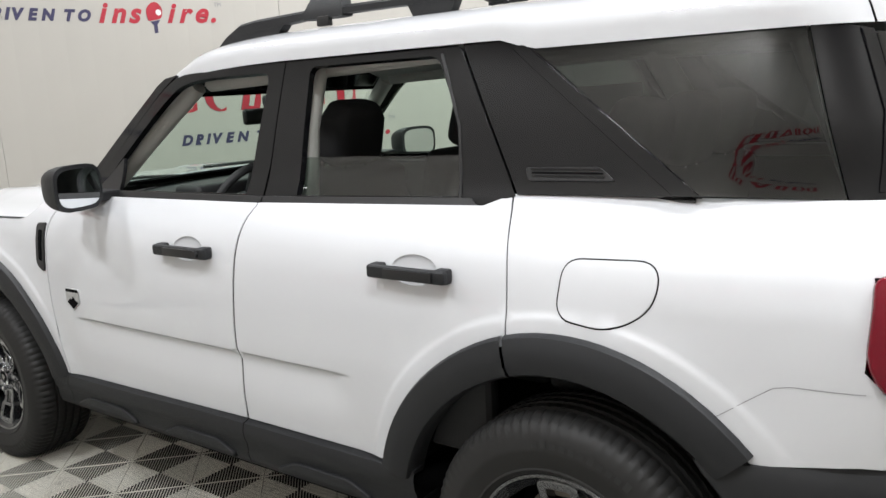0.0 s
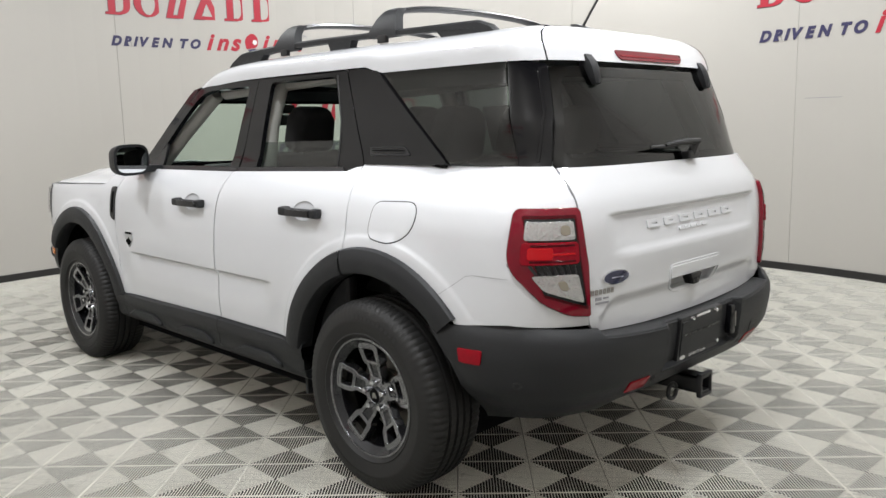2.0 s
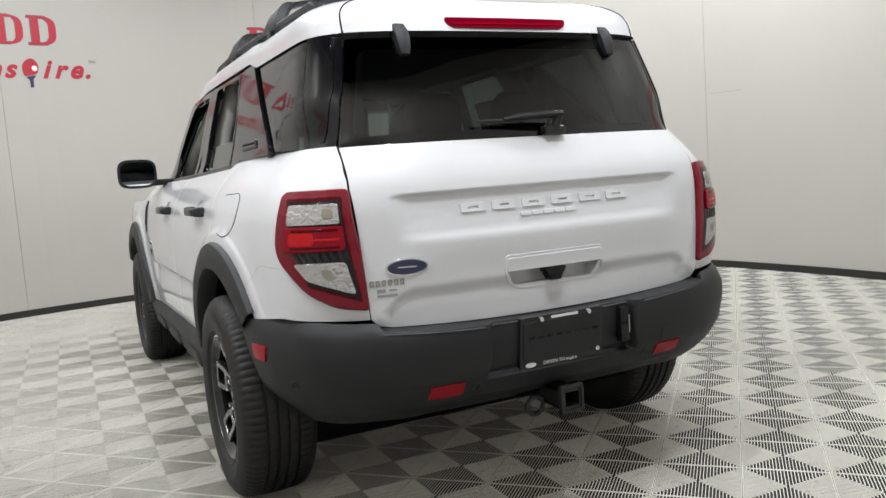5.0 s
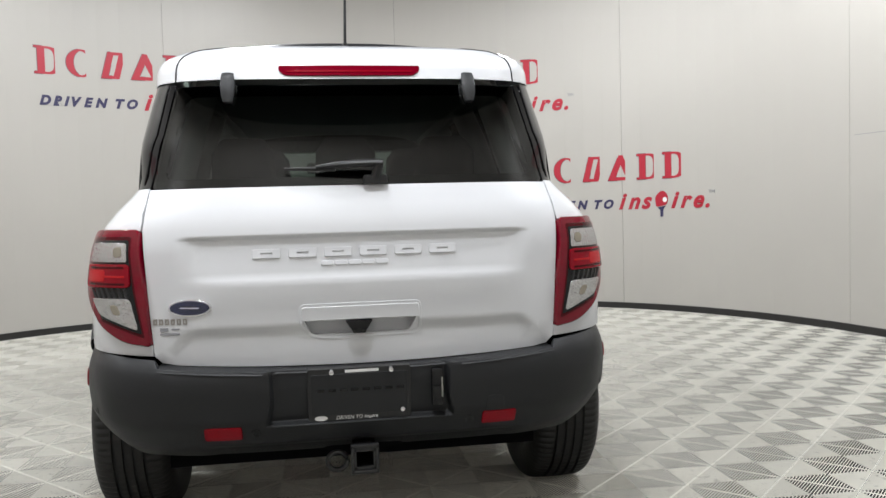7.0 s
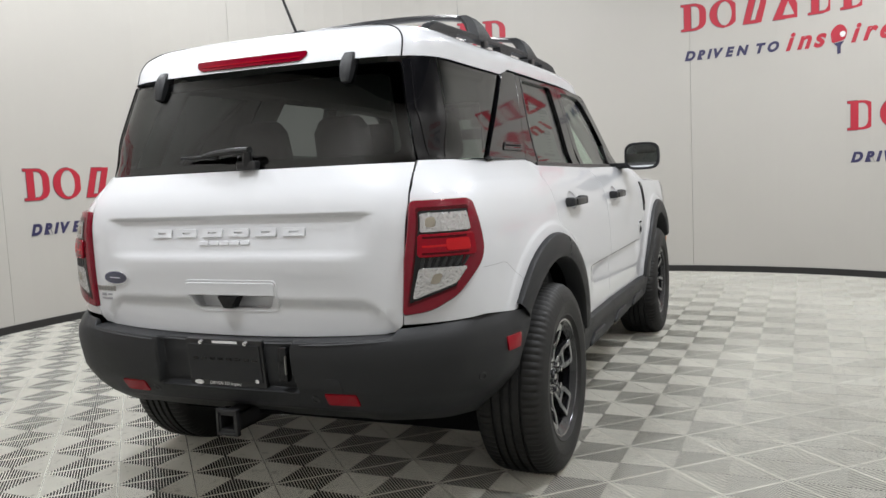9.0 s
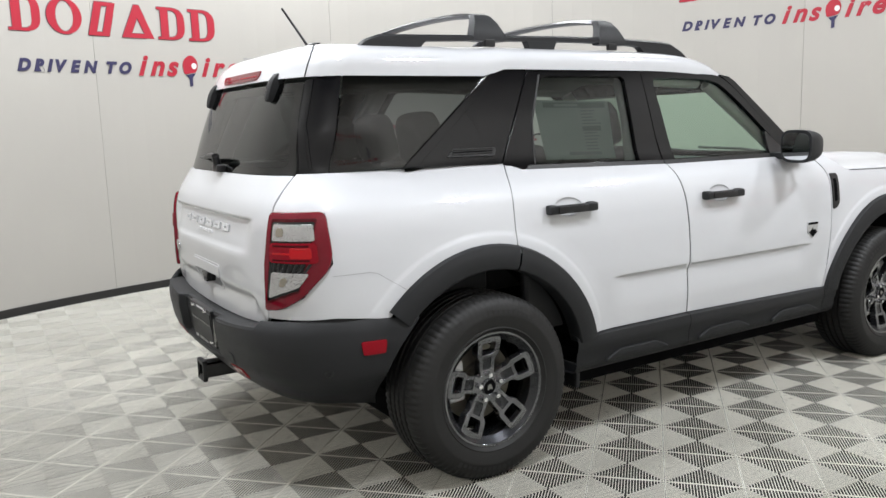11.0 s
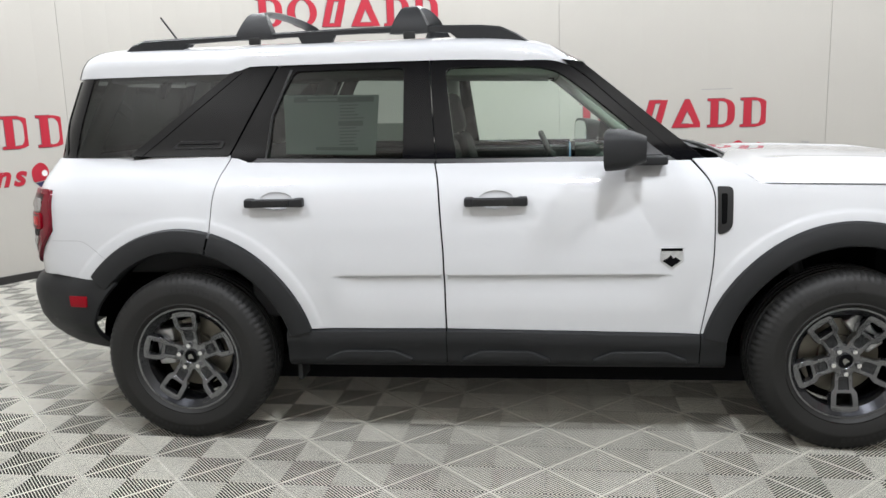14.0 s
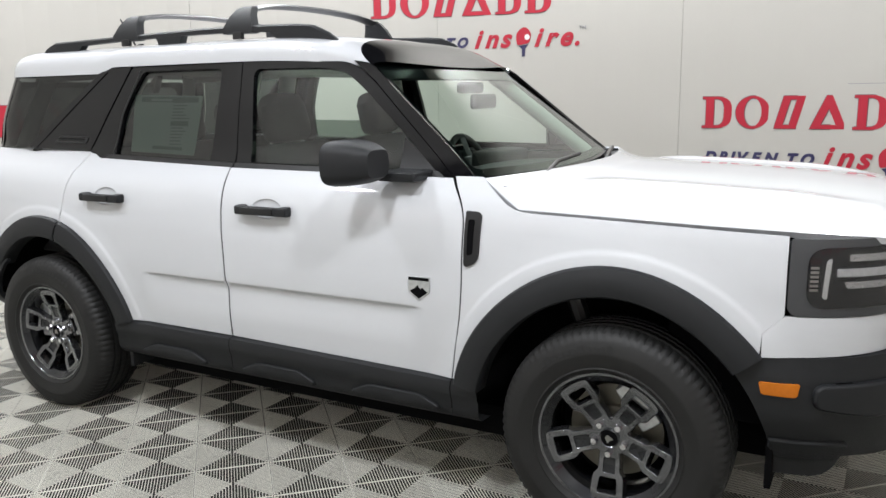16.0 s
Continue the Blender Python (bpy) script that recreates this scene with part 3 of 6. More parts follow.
def tail_dent(y, z):
    """Folds of the tailgate: a scooped band for the lettering and a set-in lower field."""
    a = abs(y)
    band = 0.016 * (1 - step_up(z, 1.036, 1.050)) * step_up(z, 0.905, 1.03) * (1 - step_up(a, 0.46, 0.55))
    band += 0.006 * (1 - step_up(z, 0.905, 0.935)) * step_up(z, 0.80, 0.90) * (1 - step_up(a, 0.40, 0.55)) * -1
    edge = 0.50 + 0.9 * (0.775 - z)
    low = 0.014 * (1 - step_up(z, 0.745, 0.785)) * (1 - step_up(a, edge - 0.03, edge + 0.03))
    return band + low


def rear(y, z):
    w = WB(z) * taper(-0.76)
    u = min(0.9999, abs(y) / w)
    return (XC - (XC - XR(z)) * (1 - u ** 4) ** 0.25 + tail_dent(y, z), y, z)


def s_at_y(y, z):
    f = y / (WB(z) * taper(-0.76))
    return XC - float(np.interp(f, REAR_YF[::-1], REAR_RUN[::-1]))


def s_at_x(x, z):
    return XC - float(np.interp((XC - x) / (XC - XR(z)), REAR_XF, REAR_RUN)) if x < XC else x


def s_front(x):
    return XF + float(np.interp((x - XF) / 0.58, FRONT_XF, FRONT_RUN)) if x > XF else x


XCG = -0.30


def tuck(x, z):
    """The cabin draws in a little over the tapered tail, at the belt line alone."""
    return 1 - 0.040 * step_up(-x, 0.15, 0.60) * (1 - step_up(z, 1.20, 1.36))


def green(s, z, g):
    """The side of the cabin from the belt line to the roof."""
    w = WG(z)
    if s < XCG:
        xf, yf = np.interp(XCG - s, REAR_RUN, REAR_XF), np.interp(XCG - s, REAR_RUN, REAR_YF)
        x = XCG - (XCG - XG(z)) * xf
        return (x, g * w * yf * tuck(x, z), z)
    return (s, g * w * (1 - 0.02 * step_up(s, 1.2, 2.2)), z)


def green_rear(y, z):
    u = min(0.9999, abs(y) / (WG(z) * tuck(-0.62, z)))
    return (XCG - (XCG - XG(z)) * (1 - u ** 4) ** 0.25, y, z)


def gs_at_x(x, z):
    return XCG - float(np.interp((XCG - x) / (XCG - XG(z)), REAR_XF, REAR_RUN)) if x < XCG else x


def gs_at_y(y, z):
    return XCG - float(np.interp(y / (WG(z) * tuck(-0.62, z)), REAR_YF[::-1], REAR_RUN[::-1]))


def gate_edge(z):
    return float(np.interp(z, [0.66, 0.70, 1.07, 1.20], [0.598, 0.615, 0.640, 0.629]))


CREASE_ROWS = [(x, z) for x in np.arange(0.56, 2.10, 0.009) for z in (0.722, 0.716, 0.711, 0.707, 0.703, 0.699, 0.694, 0.684)]
ARCH_ROWS = [(cx + r * math.cos(radians(a)), HUB_Z + r * math.sin(radians(a))) for cx in (0.0, AXLE) for a in np.arange(10, 172, 1.5) for r in (0.572, 0.580, 0.586, 0.591, 0.596, 0.601, 0.608, 0.618)]
DOORS = {}
QUARTERS = {}
for g in (1, -1):
    fl = g > 0
    side = (lambda k: lambda s, z: body(s, z, k))(g)
    cabin = (lambda k: lambda s, z: green(s, z, k))(g)
    tag = "white door panel with a pressed crease"

    def put(name, outline, material, parent=car, fn=side, **kw):
        return sheet(name, outline, fn, material, parent, flip=fl, **kw)

    # Doors
    rear_door = put("rear_door", fillet([(0.520, 0.484), (1.1005, 0.484), (1.0965, 0.797), (1.0785, 1.094, 0.10), (1.061, 1.153), (0.268, 1.171), (0.197, 1.197), (0.146, 1.067, 0.10), (0.1336, 0.872)]) + arc(0, HUB_Z, R_ARCH, 75.4, 14.5), M_WHITE, holes=[ellipse(0.4145, 1.018, 0.072, 0.038, 36)], extra=CREASE_ROWS + ARCH_ROWS, label=tag)
    front_door = put("front_door", fillet([(1.1095, 0.484), (2.112, 0.466), (2.155, 0.74, 0.1), (2.157, 1.049, 0.06), (2.078, 1.146), (1.069, 1.152), (1.0875, 1.094, 0.10), (1.1055, 0.797)]), M_WHITE, holes=[ellipse(1.3165, 1.010, 0.072, 0.038, 36)], extra=CREASE_ROWS, label=tag)
    DOORS[g] = (rear_door, front_door)
    # Quarter panel, cut out for the tail lamp
    lamp_cut = [(s_at_x(x, z), z) for x, z in ((-0.602, 1.074), (-0.598, 0.90), (-0.690, 0.785), (-0.735, 0.742))] + [(s_at_y(0.640, 0.731), 0.731)]
    seam_up = [(s_at_y(gate_edge(z), z) + 0.002, z) for z in (0.731, 0.715, 0.700)]
    top = [(0.25, 1.201), (XC, 1.201)] + [(s_at_y(gate_edge(1.2) + 0.004, 1.2), 1.201)] + [(s_at_y(gate_edge(z) + 0.004, z), z) for z in (1.15, 1.10, 1.074)]
    outline = fillet([(0.129, 0.89), (0.141, 1.067, 0.10), (0.191, 1.200)]) + [Vector(p) for p in top[1:] + lamp_cut + seam_up + [(s_at_x(-0.60, 0.7), 0.712), (-0.412, 0.692)]] + [Vector(p) for p in arc(0, HUB_Z, R_ARCH, 140.6, 76.2)]
    quarter = put("quarter_panel", outline, M_WHITE, extra=ARCH_ROWS, label="white rear quarter panel")
    QUARTERS[g] = quarter
    put("panel_joint", [(s_at_x(-0.603, 0.86), 0.8575), (-0.475, 0.8595), (-0.445, 0.853), (-0.344, 0.783), (-0.343, 0.7842), (-0.444, 0.8542), (-0.475, 0.8607), (s_at_x(-0.603, 0.86), 0.8587)], M_SIGNGREY, quarter, lift=0.0006, depth=0, step=0.02)
    # Front fender
    fender = put("front_fender", fillet([(2.118, 0.468), (2.162, 0.74, 0.1), (2.164, 1.049, 0.06), (2.088, 1.152), (2.19, 1.153), (2.335, 1.052, 0.05), (s_front(3.15), 1.030), (s_front(3.152), 0.810, 0.01), (s_front(3.10), 0.760), (s_front(3.095), 0.692)]) + arc(AXLE, HUB_Z, R_ARCH, 39.2, 168), M_WHITE, extra=ARCH_ROWS, label="white front wing")
    # Black strips put the shade of the joints between doors and wings into colour
    for line in ([(1.105, 0.486), (1.101, 0.797), (1.083, 1.094, 0.10), (1.066, 1.150)], [(0.1315, 0.892), (0.1435, 1.067, 0.10), (0.193, 1.196)], [(2.115, 0.470), (2.1585, 0.74, 0.1), (2.1605, 1.049, 0.06), (2.084, 1.148)]):
        mid = fillet(line)
        put("door_seal", [(p.x - 0.007, p.y) for p in mid] + [(p.x + 0.007, p.y) for p in mid[::-1]], M_GAP, lift=-0.0035, depth=0, step=0.03)
    # Inner skins behind the joints, and wheel housings
    put("inner_skin", [(0.56, 0.36), (2.10, 0.36), (2.10, 1.12), (0.28, 1.14), (0.0, 1.14), (-0.45, 1.10), (-0.57, 1.08), (-0.62, 0.66), (-0.44, 0.66)] + arc(0, HUB_Z, 0.55, 140, 10), M_GAP, lift=-0.03, depth=0)
    put("inner_skin", [(2.06, 0.46), (2.10, 1.10), (2.40, 1.0), (3.3, 0.98), (3.3, 0.62)] + arc(AXLE, HUB_Z, 0.55, 38, 168), M_GAP, lift=-0.03, depth=0)
    for cx in (0.0, AXLE):
        rows = []
        for i in range(31):
            a = radians((2 if cx else 14) + (160 if cx else 166) * i / 30)
            low = a > radians(162) or a < radians(14)
            rows.append([(cx + 0.475 * math.cos(a), g * yy, HUB_Z + 0.475 * math.sin(a)) for yy in ((0.72, 0.68, 0.50) if low else (0.875, 0.80, 0.55))])
        grid_mesh("wheel_housing", rows, M_GAP, car, "black wheel housing liner")
        bm = bmesh.new()
        bm.faces.new([bm.verts.new((px_, g * 0.56, pz_)) for px_, pz_ in arc(cx, HUB_Z, 0.478, 14, 162, 30)])
        part("housing_wall", bm, M_GAP, car)
    tube("suspension_strut", [(0.02, g * 0.62, 0.45), (-0.03, g * 0.60, 0.84)], 0.035, M_STEEL, car, "steel spring strut in the wheel housing")
    tube("suspension_strut", [(AXLE - 0.12, g * 0.70, 0.60), (AXLE - 0.2, g * 0.72, 0.83)], 0.03, M_SATIN, car, "steel spring strut in the wheel housing")

    # Flares: rolled plastic bands over the arches
    def flare(cx, a0, a1, parent, r0=0.452, r1=0.547):
        rows = []
        n = max(6, int(abs(a1 - a0) / 4))
        for i in range(n + 1):
            a = radians(a0 + (a1 - a0) * i / n)
            row = []
            for r, out in ((r0, -0.05), (r0, 0.012), (r0 + 0.006, 0.022), (r0 + 0.03, 0.029), (r1 - 0.03, 0.025), (r1 - 0.006, 0.018), (r1, 0.008), (r1, -0.02)):
                # arches are a little square-shouldered
                k = 1 + 0.018 * math.sin(2 * (a - math.pi / 4)) ** 2 * (1 if math.sin(a) > 0 else 0)
                s, z = cx + r * k * math.cos(a), HUB_Z + r * k * math.sin(a)
                zc = max(z, 0.3)
                bx, by, _ = body(s, zc, g)
                row.append((bx, by + g * out, z))
            rows.append(row)
        return grid_mesh("arch_flare", rows, M_PLASTIC, parent, "grained black wheel arch flare")

    flare(0, 12.5, 75.3, rear_door)
    flare(0, 76.2, 139.5, quarter)
    flare(AXLE, 37.5, 170, fender)

    # Sill cladding
    def sill(x0, x1, parent):
        rows = []
        n = max(2, int((x1 - x0) / 0.05))
        for i in range(n + 1):
            x = x0 + (x1 - x0) * i / n
            top = 0.480 - 0.014 * step_up(x, 1.1, 2.1)
            rows.append([(x, g * y, z) for y, z in ((0.84, top), (0.868, top), (0.888, top - 0.006), (0.894, top - 0.030), (0.890, top - 0.060), (0.882, top - 0.075), (0.880, 0.36), (0.872, 0.335), (0.85, 0.318), (0.78, 0.312))])
        return grid_mesh("sill_cladding", rows, M_PLASTIC, parent, "grained black sill cladding")

    def emboss(x0, x1, parent):
        flat = lambda a, b: (a, g * (0.8805 + 0.012 * step_up(b, 0.33, 0.36)), b)
        sheet("sill_emboss", fillet([(x0, 0.345), (x1, 0.345), (x1 - 0.005, 0.358, 0.01), (x1 - 0.075, 0.388, 0.02), (x0 + 0.075, 0.388, 0.02), (x0 + 0.005, 0.358, 0.01)]), flat, M_PLASTIC, parent, flip=fl, step=0.03, depth=0.02, roll=0.006)

    sill(0.435, 1.103, rear_door)
    emboss(0.60, 0.96, rear_door)
    sill(1.107, 2.112, front_door)
    emboss(1.17, 1.52, front_door)
    emboss(1.70, 2.06, front_door)
    sill(2.116, 2.215, fender)
    part("mud_flap", box_bm((0.02, 0.12, 0.10), (0.47, g * 0.79, 0.30), 0.006), M_PLASTIC, car)
    part("mud_flap", box_bm((0.02, 0.15, 0.14), (3.130, g * 0.74, 0.335), 0.006), M_GAP, car)
    part("splash_panel", box_bm((0.20, 0.02, 0.18), (3.04, g * 0.615, 0.37), 0.006), M_GAP, car)
    part("splash_panel", box_bm((0.20, 0.02, 0.13), (-0.36, g * 0.615, 0.425), 0.006), M_GAP, car)

    # Handles over shallow scoops
    def handle(x0, x1, z, parent, keyhole):
        y = WB(z)
        cx, ln = (x0 + x1) / 2, x1 - x0
        scoop = (lambda k, hx, hz: lambda s, q: (lambda p, r: (p[0], p[1] - k * 0.013 * max(0.0, 1 - r) ** 0.6, p[2]))(body(s, q, k), ((s - hx) / 0.0725) ** 2 + ((q - hz) / 0.0385) ** 2))(g, cx, z + 0.004)
        sheet("handle_scoop", ellipse(cx, z + 0.004, 0.072, 0.038, 36), scoop, M_WHITE, parent, flip=fl, step=0.008, depth=0)
        bm = box_bm((ln, 0.022, 0.034), (cx, g * (y + 0.030), z), 0.009, 3)
        part("door_handle", bm, M_PLASTIC, parent, "black pull handle")
        part("handle_face", box_bm((ln * 0.62, 0.006, 0.024), (cx - ln * 0.05, g * (y + 0.043), z), 0.002), M_SATIN, parent)
        for dx in (-ln * 0.42, ln * 0.42):
            part("handle_foot", box_bm((ln * 0.15, 0.034, 0.038), (cx + dx, g * (y + 0.015), z), 0.008), M_PLASTIC, parent)
        if keyhole:
            lathe("key_cylinder", [(0, 0.05 * g), (0.011, 0.05 * g), (0.013, 0.03 * g), (0, 0.03 * g)], M_SATIN, parent, centre=(x0 + 0.03, g * y, z), n=20)

    handle(0.292, 0.537, 1.014, rear_door, False)
    handle(1.191, 1.442, 1.006, front_door, fl)
    # Badge and side vent
    by = lambda a, b: (a, g * (WB(b) + 0.001), b)
    sheet("badge", [(1.955, 0.765), (1.997, 0.735), (2.039, 0.765), (2.039, 0.815), (1.955, 0.815)], by, M_ALU, front_door, "silver shield badge with a dark mountain", flip=fl, lift=0.003, depth=0.004, step=0.03, roll=0.001)
    sheet("badge_band", [(1.957, 0.803), (2.037, 0.803), (2.037, 0.813), (1.957, 0.813)], by, M_GAP, front_door, flip=fl, lift=0.0042, depth=0.001, step=0.03, roll=0.0005)
    sheet("badge_peak", [(1.962, 0.764), (1.997, 0.740), (2.032, 0.764), (2.022, 0.770), (2.012, 0.779), (2.003, 0.773), (1.993, 0.787), (1.981, 0.774), (1.972, 0.770)], by, M_GAP, front_door, flip=fl, lift=0.0042, depth=0.001, step=0.02, roll=0.0005)
    put("side_vent", fillet([(2.169, 0.862, 0.02), (2.222, 0.885, 0.03), (2.226, 1.045, 0.02), (2.169, 1.047, 0.005)]), M_SATIN, fender, lift=0.006, depth=0.012, label="black vent behind the front wheel arch")
    put("vent_slot", fillet([(2.182, 0.905, 0.006), (2.200, 0.91, 0.006), (2.203, 1.02, 0.006), (2.182, 1.02, 0.006)]), M_GAP, fender, lift=0.0085, depth=0.003, step=0.03, roll=0.001)

    # Cabin side: black frames, pillars and panes
    put("window_frame", fillet([(0.186, 1.193), (0.265, 1.168), (1.066, 1.149), (1.052, 1.30), (1.035, 1.572), (0.394, 1.566, 0.02)]), M_BLACK, rear_door, cabin, holes=[fillet([(0.352, 1.186), (0.929, 1.172), (0.932, 1.545, 0.03), (0.462, 1.545, 0.03), (0.374, 1.38, 0.05)])], lift=0.006, depth=0.022, step=0.05)
    put("window_frame", fillet([(1.072, 1.149), (2.06, 1.141), (1.67, 1.492, 0.07), (1.575, 1.552, 0.06), (1.041, 1.572), (1.058, 1.30)]), M_BLACK, front_door, cabin, holes=[fillet([(1.148, 1.170), (1.87, 1.162, 0.01), (1.905, 1.235, 0.03), (1.628, 1.470, 0.12), (1.52, 1.534, 0.14), (1.102, 1.538, 0.04)])], lift=0.006, depth=0.022, step=0.05)
    put("belt_strip", fillet([(0.285, 1.1655), (1.064, 1.147), (1.064, 1.164), (0.31, 1.182)]), M_SATIN, rear_door, cabin, lift=0.012, depth=0.01)
    put("belt_strip", fillet([(1.072, 1.147), (2.03, 1.140), (2.0, 1.158), (1.072, 1.164)]), M_SATIN, front_door, cabin, lift=0.012, depth=0.01)
    put("pillar_panel", fillet([(-0.262, 1.204), (0.12, 1.198), (0.179, 1.197), (0.384, 1.568), (0.27, 1.574, 0.06), (0.190, 1.550, 0.04)]), M_BLACK, quarter, cabin, lift=0.008, depth=0.02, step=0.05, label="gloss black pillar panel with a vent")
    put("pillar_edge", fillet([(-0.262, 1.204), (-0.205, 1.204), (0.232, 1.545), (0.20, 1.553, 0.03)]), M_BLACK, quarter, cabin, lift=0.012, depth=0.01, step=0.05)
    put("pillar_vent", fillet([(-0.07, 1.232, 0.01), (0.150, 1.229, 0.01), (0.162, 1.259, 0.01), (-0.03, 1.262, 0.01)]), M_SATIN, quarter, cabin, lift=0.013, depth=0.008, step=0.04)
    for k in range(3):
        zv = 1.238 + 0.008 * k
        put("vent_slat", [(-0.045 + 0.004 * k, zv), (0.140 + 0.003 * k, zv), (0.140 + 0.003 * k, zv + 0.004), (-0.045 + 0.004 * k, zv + 0.004)], M_GAP if k % 2 else M_BLACK, quarter, cabin, lift=0.0145, depth=0.001, step=0.05, roll=0.0005)
    put("quarter_glass", [(gs_at_x(-0.536, 1.200), 1.200), (-0.29, 1.206), (-0.24, 1.206), (0.20, 1.555), (0.18, 1.558), (XCG, 1.558), (gs_at_x(-0.436, 1.55), 1.552)], M_TINT, quarter, cabin, lift=0.0, depth=0, step=0.05, label="dark privacy glass")
    put("rear_pillar", [(gs_at_x(-0.540, 1.200), 1.200), (gs_at_x(-0.443, 1.552), 1.552), (gs_at_y(0.553, 1.53), 1.53), (gs_at_y(0.588, 1.37), 1.37), (gs_at_y(0.630, 1.200), 1.200)], M_BLACK, quarter, cabin, lift=0.002, depth=0.015, step=0.04, label="gloss black rear pillar")
    put("pillar_ridge", [(gs_at_y(0.580, 1.53), 1.53), (gs_at_y(0.614, 1.37), 1.37), (gs_at_y(0.655, 1.215), 1.215), (gs_at_y(0.650, 1.215), 1.215), (gs_at_y(0.609, 1.37), 1.37), (gs_at_y(0.575, 1.53), 1.53)], M_BLACK, quarter, cabin, lift=0.006, depth=0.006, step=0.04, roll=0.002)
    put("pillar_skirt", [(-0.25, 1.206), (0.185, 1.206), (0.185, 1.194), (-0.25, 1.194)], M_BLACK, quarter, cabin, lift=-0.008, depth=0.0, step=0.06)
    # Front pillar
    put("front_pillar", fillet([(2.065, 1.140), (2.142, 1.146), (1.688, 1.524), (1.650, 1.546), (1.585, 1.556), (1.675, 1.495, 0.05)]), M_BLACK, fender, cabin, lift=0.004, depth=0.02, step=0.04, label="gloss black windscreen pillar")

    # Window panes; the driver's side stands open
    if fl:
        put("door_glass", fillet([(0.336, 1.15), (0.930, 1.14), (0.936, 1.285), (0.346, 1.292)]), M_LIGHTTINT, rear_door, cabin, lift=-0.012, depth=0, step=0.06, label="half-lowered tinted pane")
    else:
        put("door_glass", fillet([(0.335, 1.180), (0.930, 1.164), (0.945, 1.552), (0.475, 1.552), (0.350, 1.37, 0.03)]), M_LIGHTTINT, rear_door, cabin, lift=-0.008, depth=0, step=0.06, label="tinted door pane")
        put("door_glass", fillet([(1.146, 1.165), (1.875, 1.157), (1.91, 1.235, 0.03), (1.645, 1.478, 0.12), (1.52, 1.546, 0.12), (1.088, 1.55)]), M_CLEAR, front_door, cabin, lift=-0.008, depth=0, step=0.06, label="clear greenish door pane")
    put("pane_bar", [(0.340, 1.185), (0.346, 1.185), (0.372, 1.36), (0.452, 1.548), (0.444, 1.548), (0.365, 1.36)], M_SATIN, rear_door, cabin, lift=0.0085, depth=0.004, step=0.06, roll=0.001)

    # Door mirror
    rows = []
    for i in range(9):
        t = i / 8
        xx = 1.750 + 0.135 * t
        hh = 0.078 * (1 - 0.40 * t ** 2.2)
        ww = 0.104 * (1 - 0.45 * t ** 2.2)
        row = []
        for k in range(24):
            a = 2 * math.pi * k / 24
            c, s_ = math.cos(a), math.sin(a)
            o = ww * math.copysign(abs(c) ** 0.55, c)
            row.append((xx - 0.30 * o * (1 - 0.7 * t), g * (0.945 + o), 1.203 + hh * math.copysign(abs(s_) ** 0.55, s_)))
        rows.append(row)
    grid_mesh("mirror_housing", rows, M_PLASTIC, front_door, "black door mirror housing", close=True, caps=True)
    glass_row = [(1.747 - 0.30 * 0.090 * math.copysign(abs(math.cos(2 * math.pi * k / 24)) ** 0.55, math.cos(2 * math.pi * k / 24)), g * (0.945 + 0.090 * math.copysign(abs(math.cos(2 * math.pi * k / 24)) ** 0.55, math.cos(2 * math.pi * k / 24))), 1.203 + 0.064 * math.copysign(abs(math.sin(2 * math.pi * k / 24)) ** 0.55, math.sin(2 * math.pi * k / 24))) for k in range(24)]
    grid_mesh("mirror_pane", [glass_row, [(p[0] + 0.004, p[1], p[2]) for p in glass_row]], M_MIRROR, front_door, close=True, caps=True)
    part("mirror_arm", box_bm((0.15, 0.14, 0.034), (1.905, g * 0.805, 1.152), 0.012, 3), M_PLASTIC, front_door)
    put("sail_panel", [(1.84, 1.155), (2.0, 1.150), (1.845, 1.275)], M_SATIN, front_door, cabin, lift=0.008, depth=0.015, step=0.06)

# Fuel flap on the driver's side
fuel = fillet([(-0.212, 1.078, 0.05), (0.0, 1.073, 0.04), (0.008, 0.950, 0.04), (-0.12, 0.932, 0.05), (-0.207, 0.985, 0.05)])
sheet("fuel_flap", fuel, lambda s, z: body(s, z, 1), M_WHITE, QUARTERS[1], "round-cornered white fuel flap", flip=True, lift=0.0025, depth=0.004, roll=0.0015)
sheet("fuel_gap", grown(fuel, 0.004), lambda s, z: body(s, z, 1), M_GAP, QUARTERS[1], flip=True, lift=0.0008, depth=0.001, roll=0.0005)

# ---- tailgate ----
ys = [(y, z) for y in np.arange(-0.56, 0.57, 0.010) for z in (1.054, 1.048, 1.042, 1.036, 1.028, 0.94, 0.93, 0.92, 0.91, 0.79, 0.782, 0.772, 0.76, 0.75, 0.742)]
left_edge = [(gate_edge(z) - 0.003, z) for z in (0.70, 0.85, 1.0, 1.07, 1.14, 1.196)]
bottom = [(y, 0.650 + 0.020 * (abs(y) / 0.56) ** 2) for y in np.linspace(-0.55, 0.55, 15)]
pocket = fillet([(-0.150, 0.742, 0.02), (0.150, 0.742, 0.02), (0.172, 0.790), (-0.172, 0.790)])
gate_outline = [Vector(p) for p in bottom + [(0.59, 0.678)] + left_edge + [(-y, z) for y, z in left_edge[::-1]] + [(-0.59, 0.678)]]
tailgate = sheet("tailgate", gate_outline, rear, M_WHITE, car, "white tailgate with raised lettering band", holes=[pocket], step=0.035, flip=True, extra=ys)
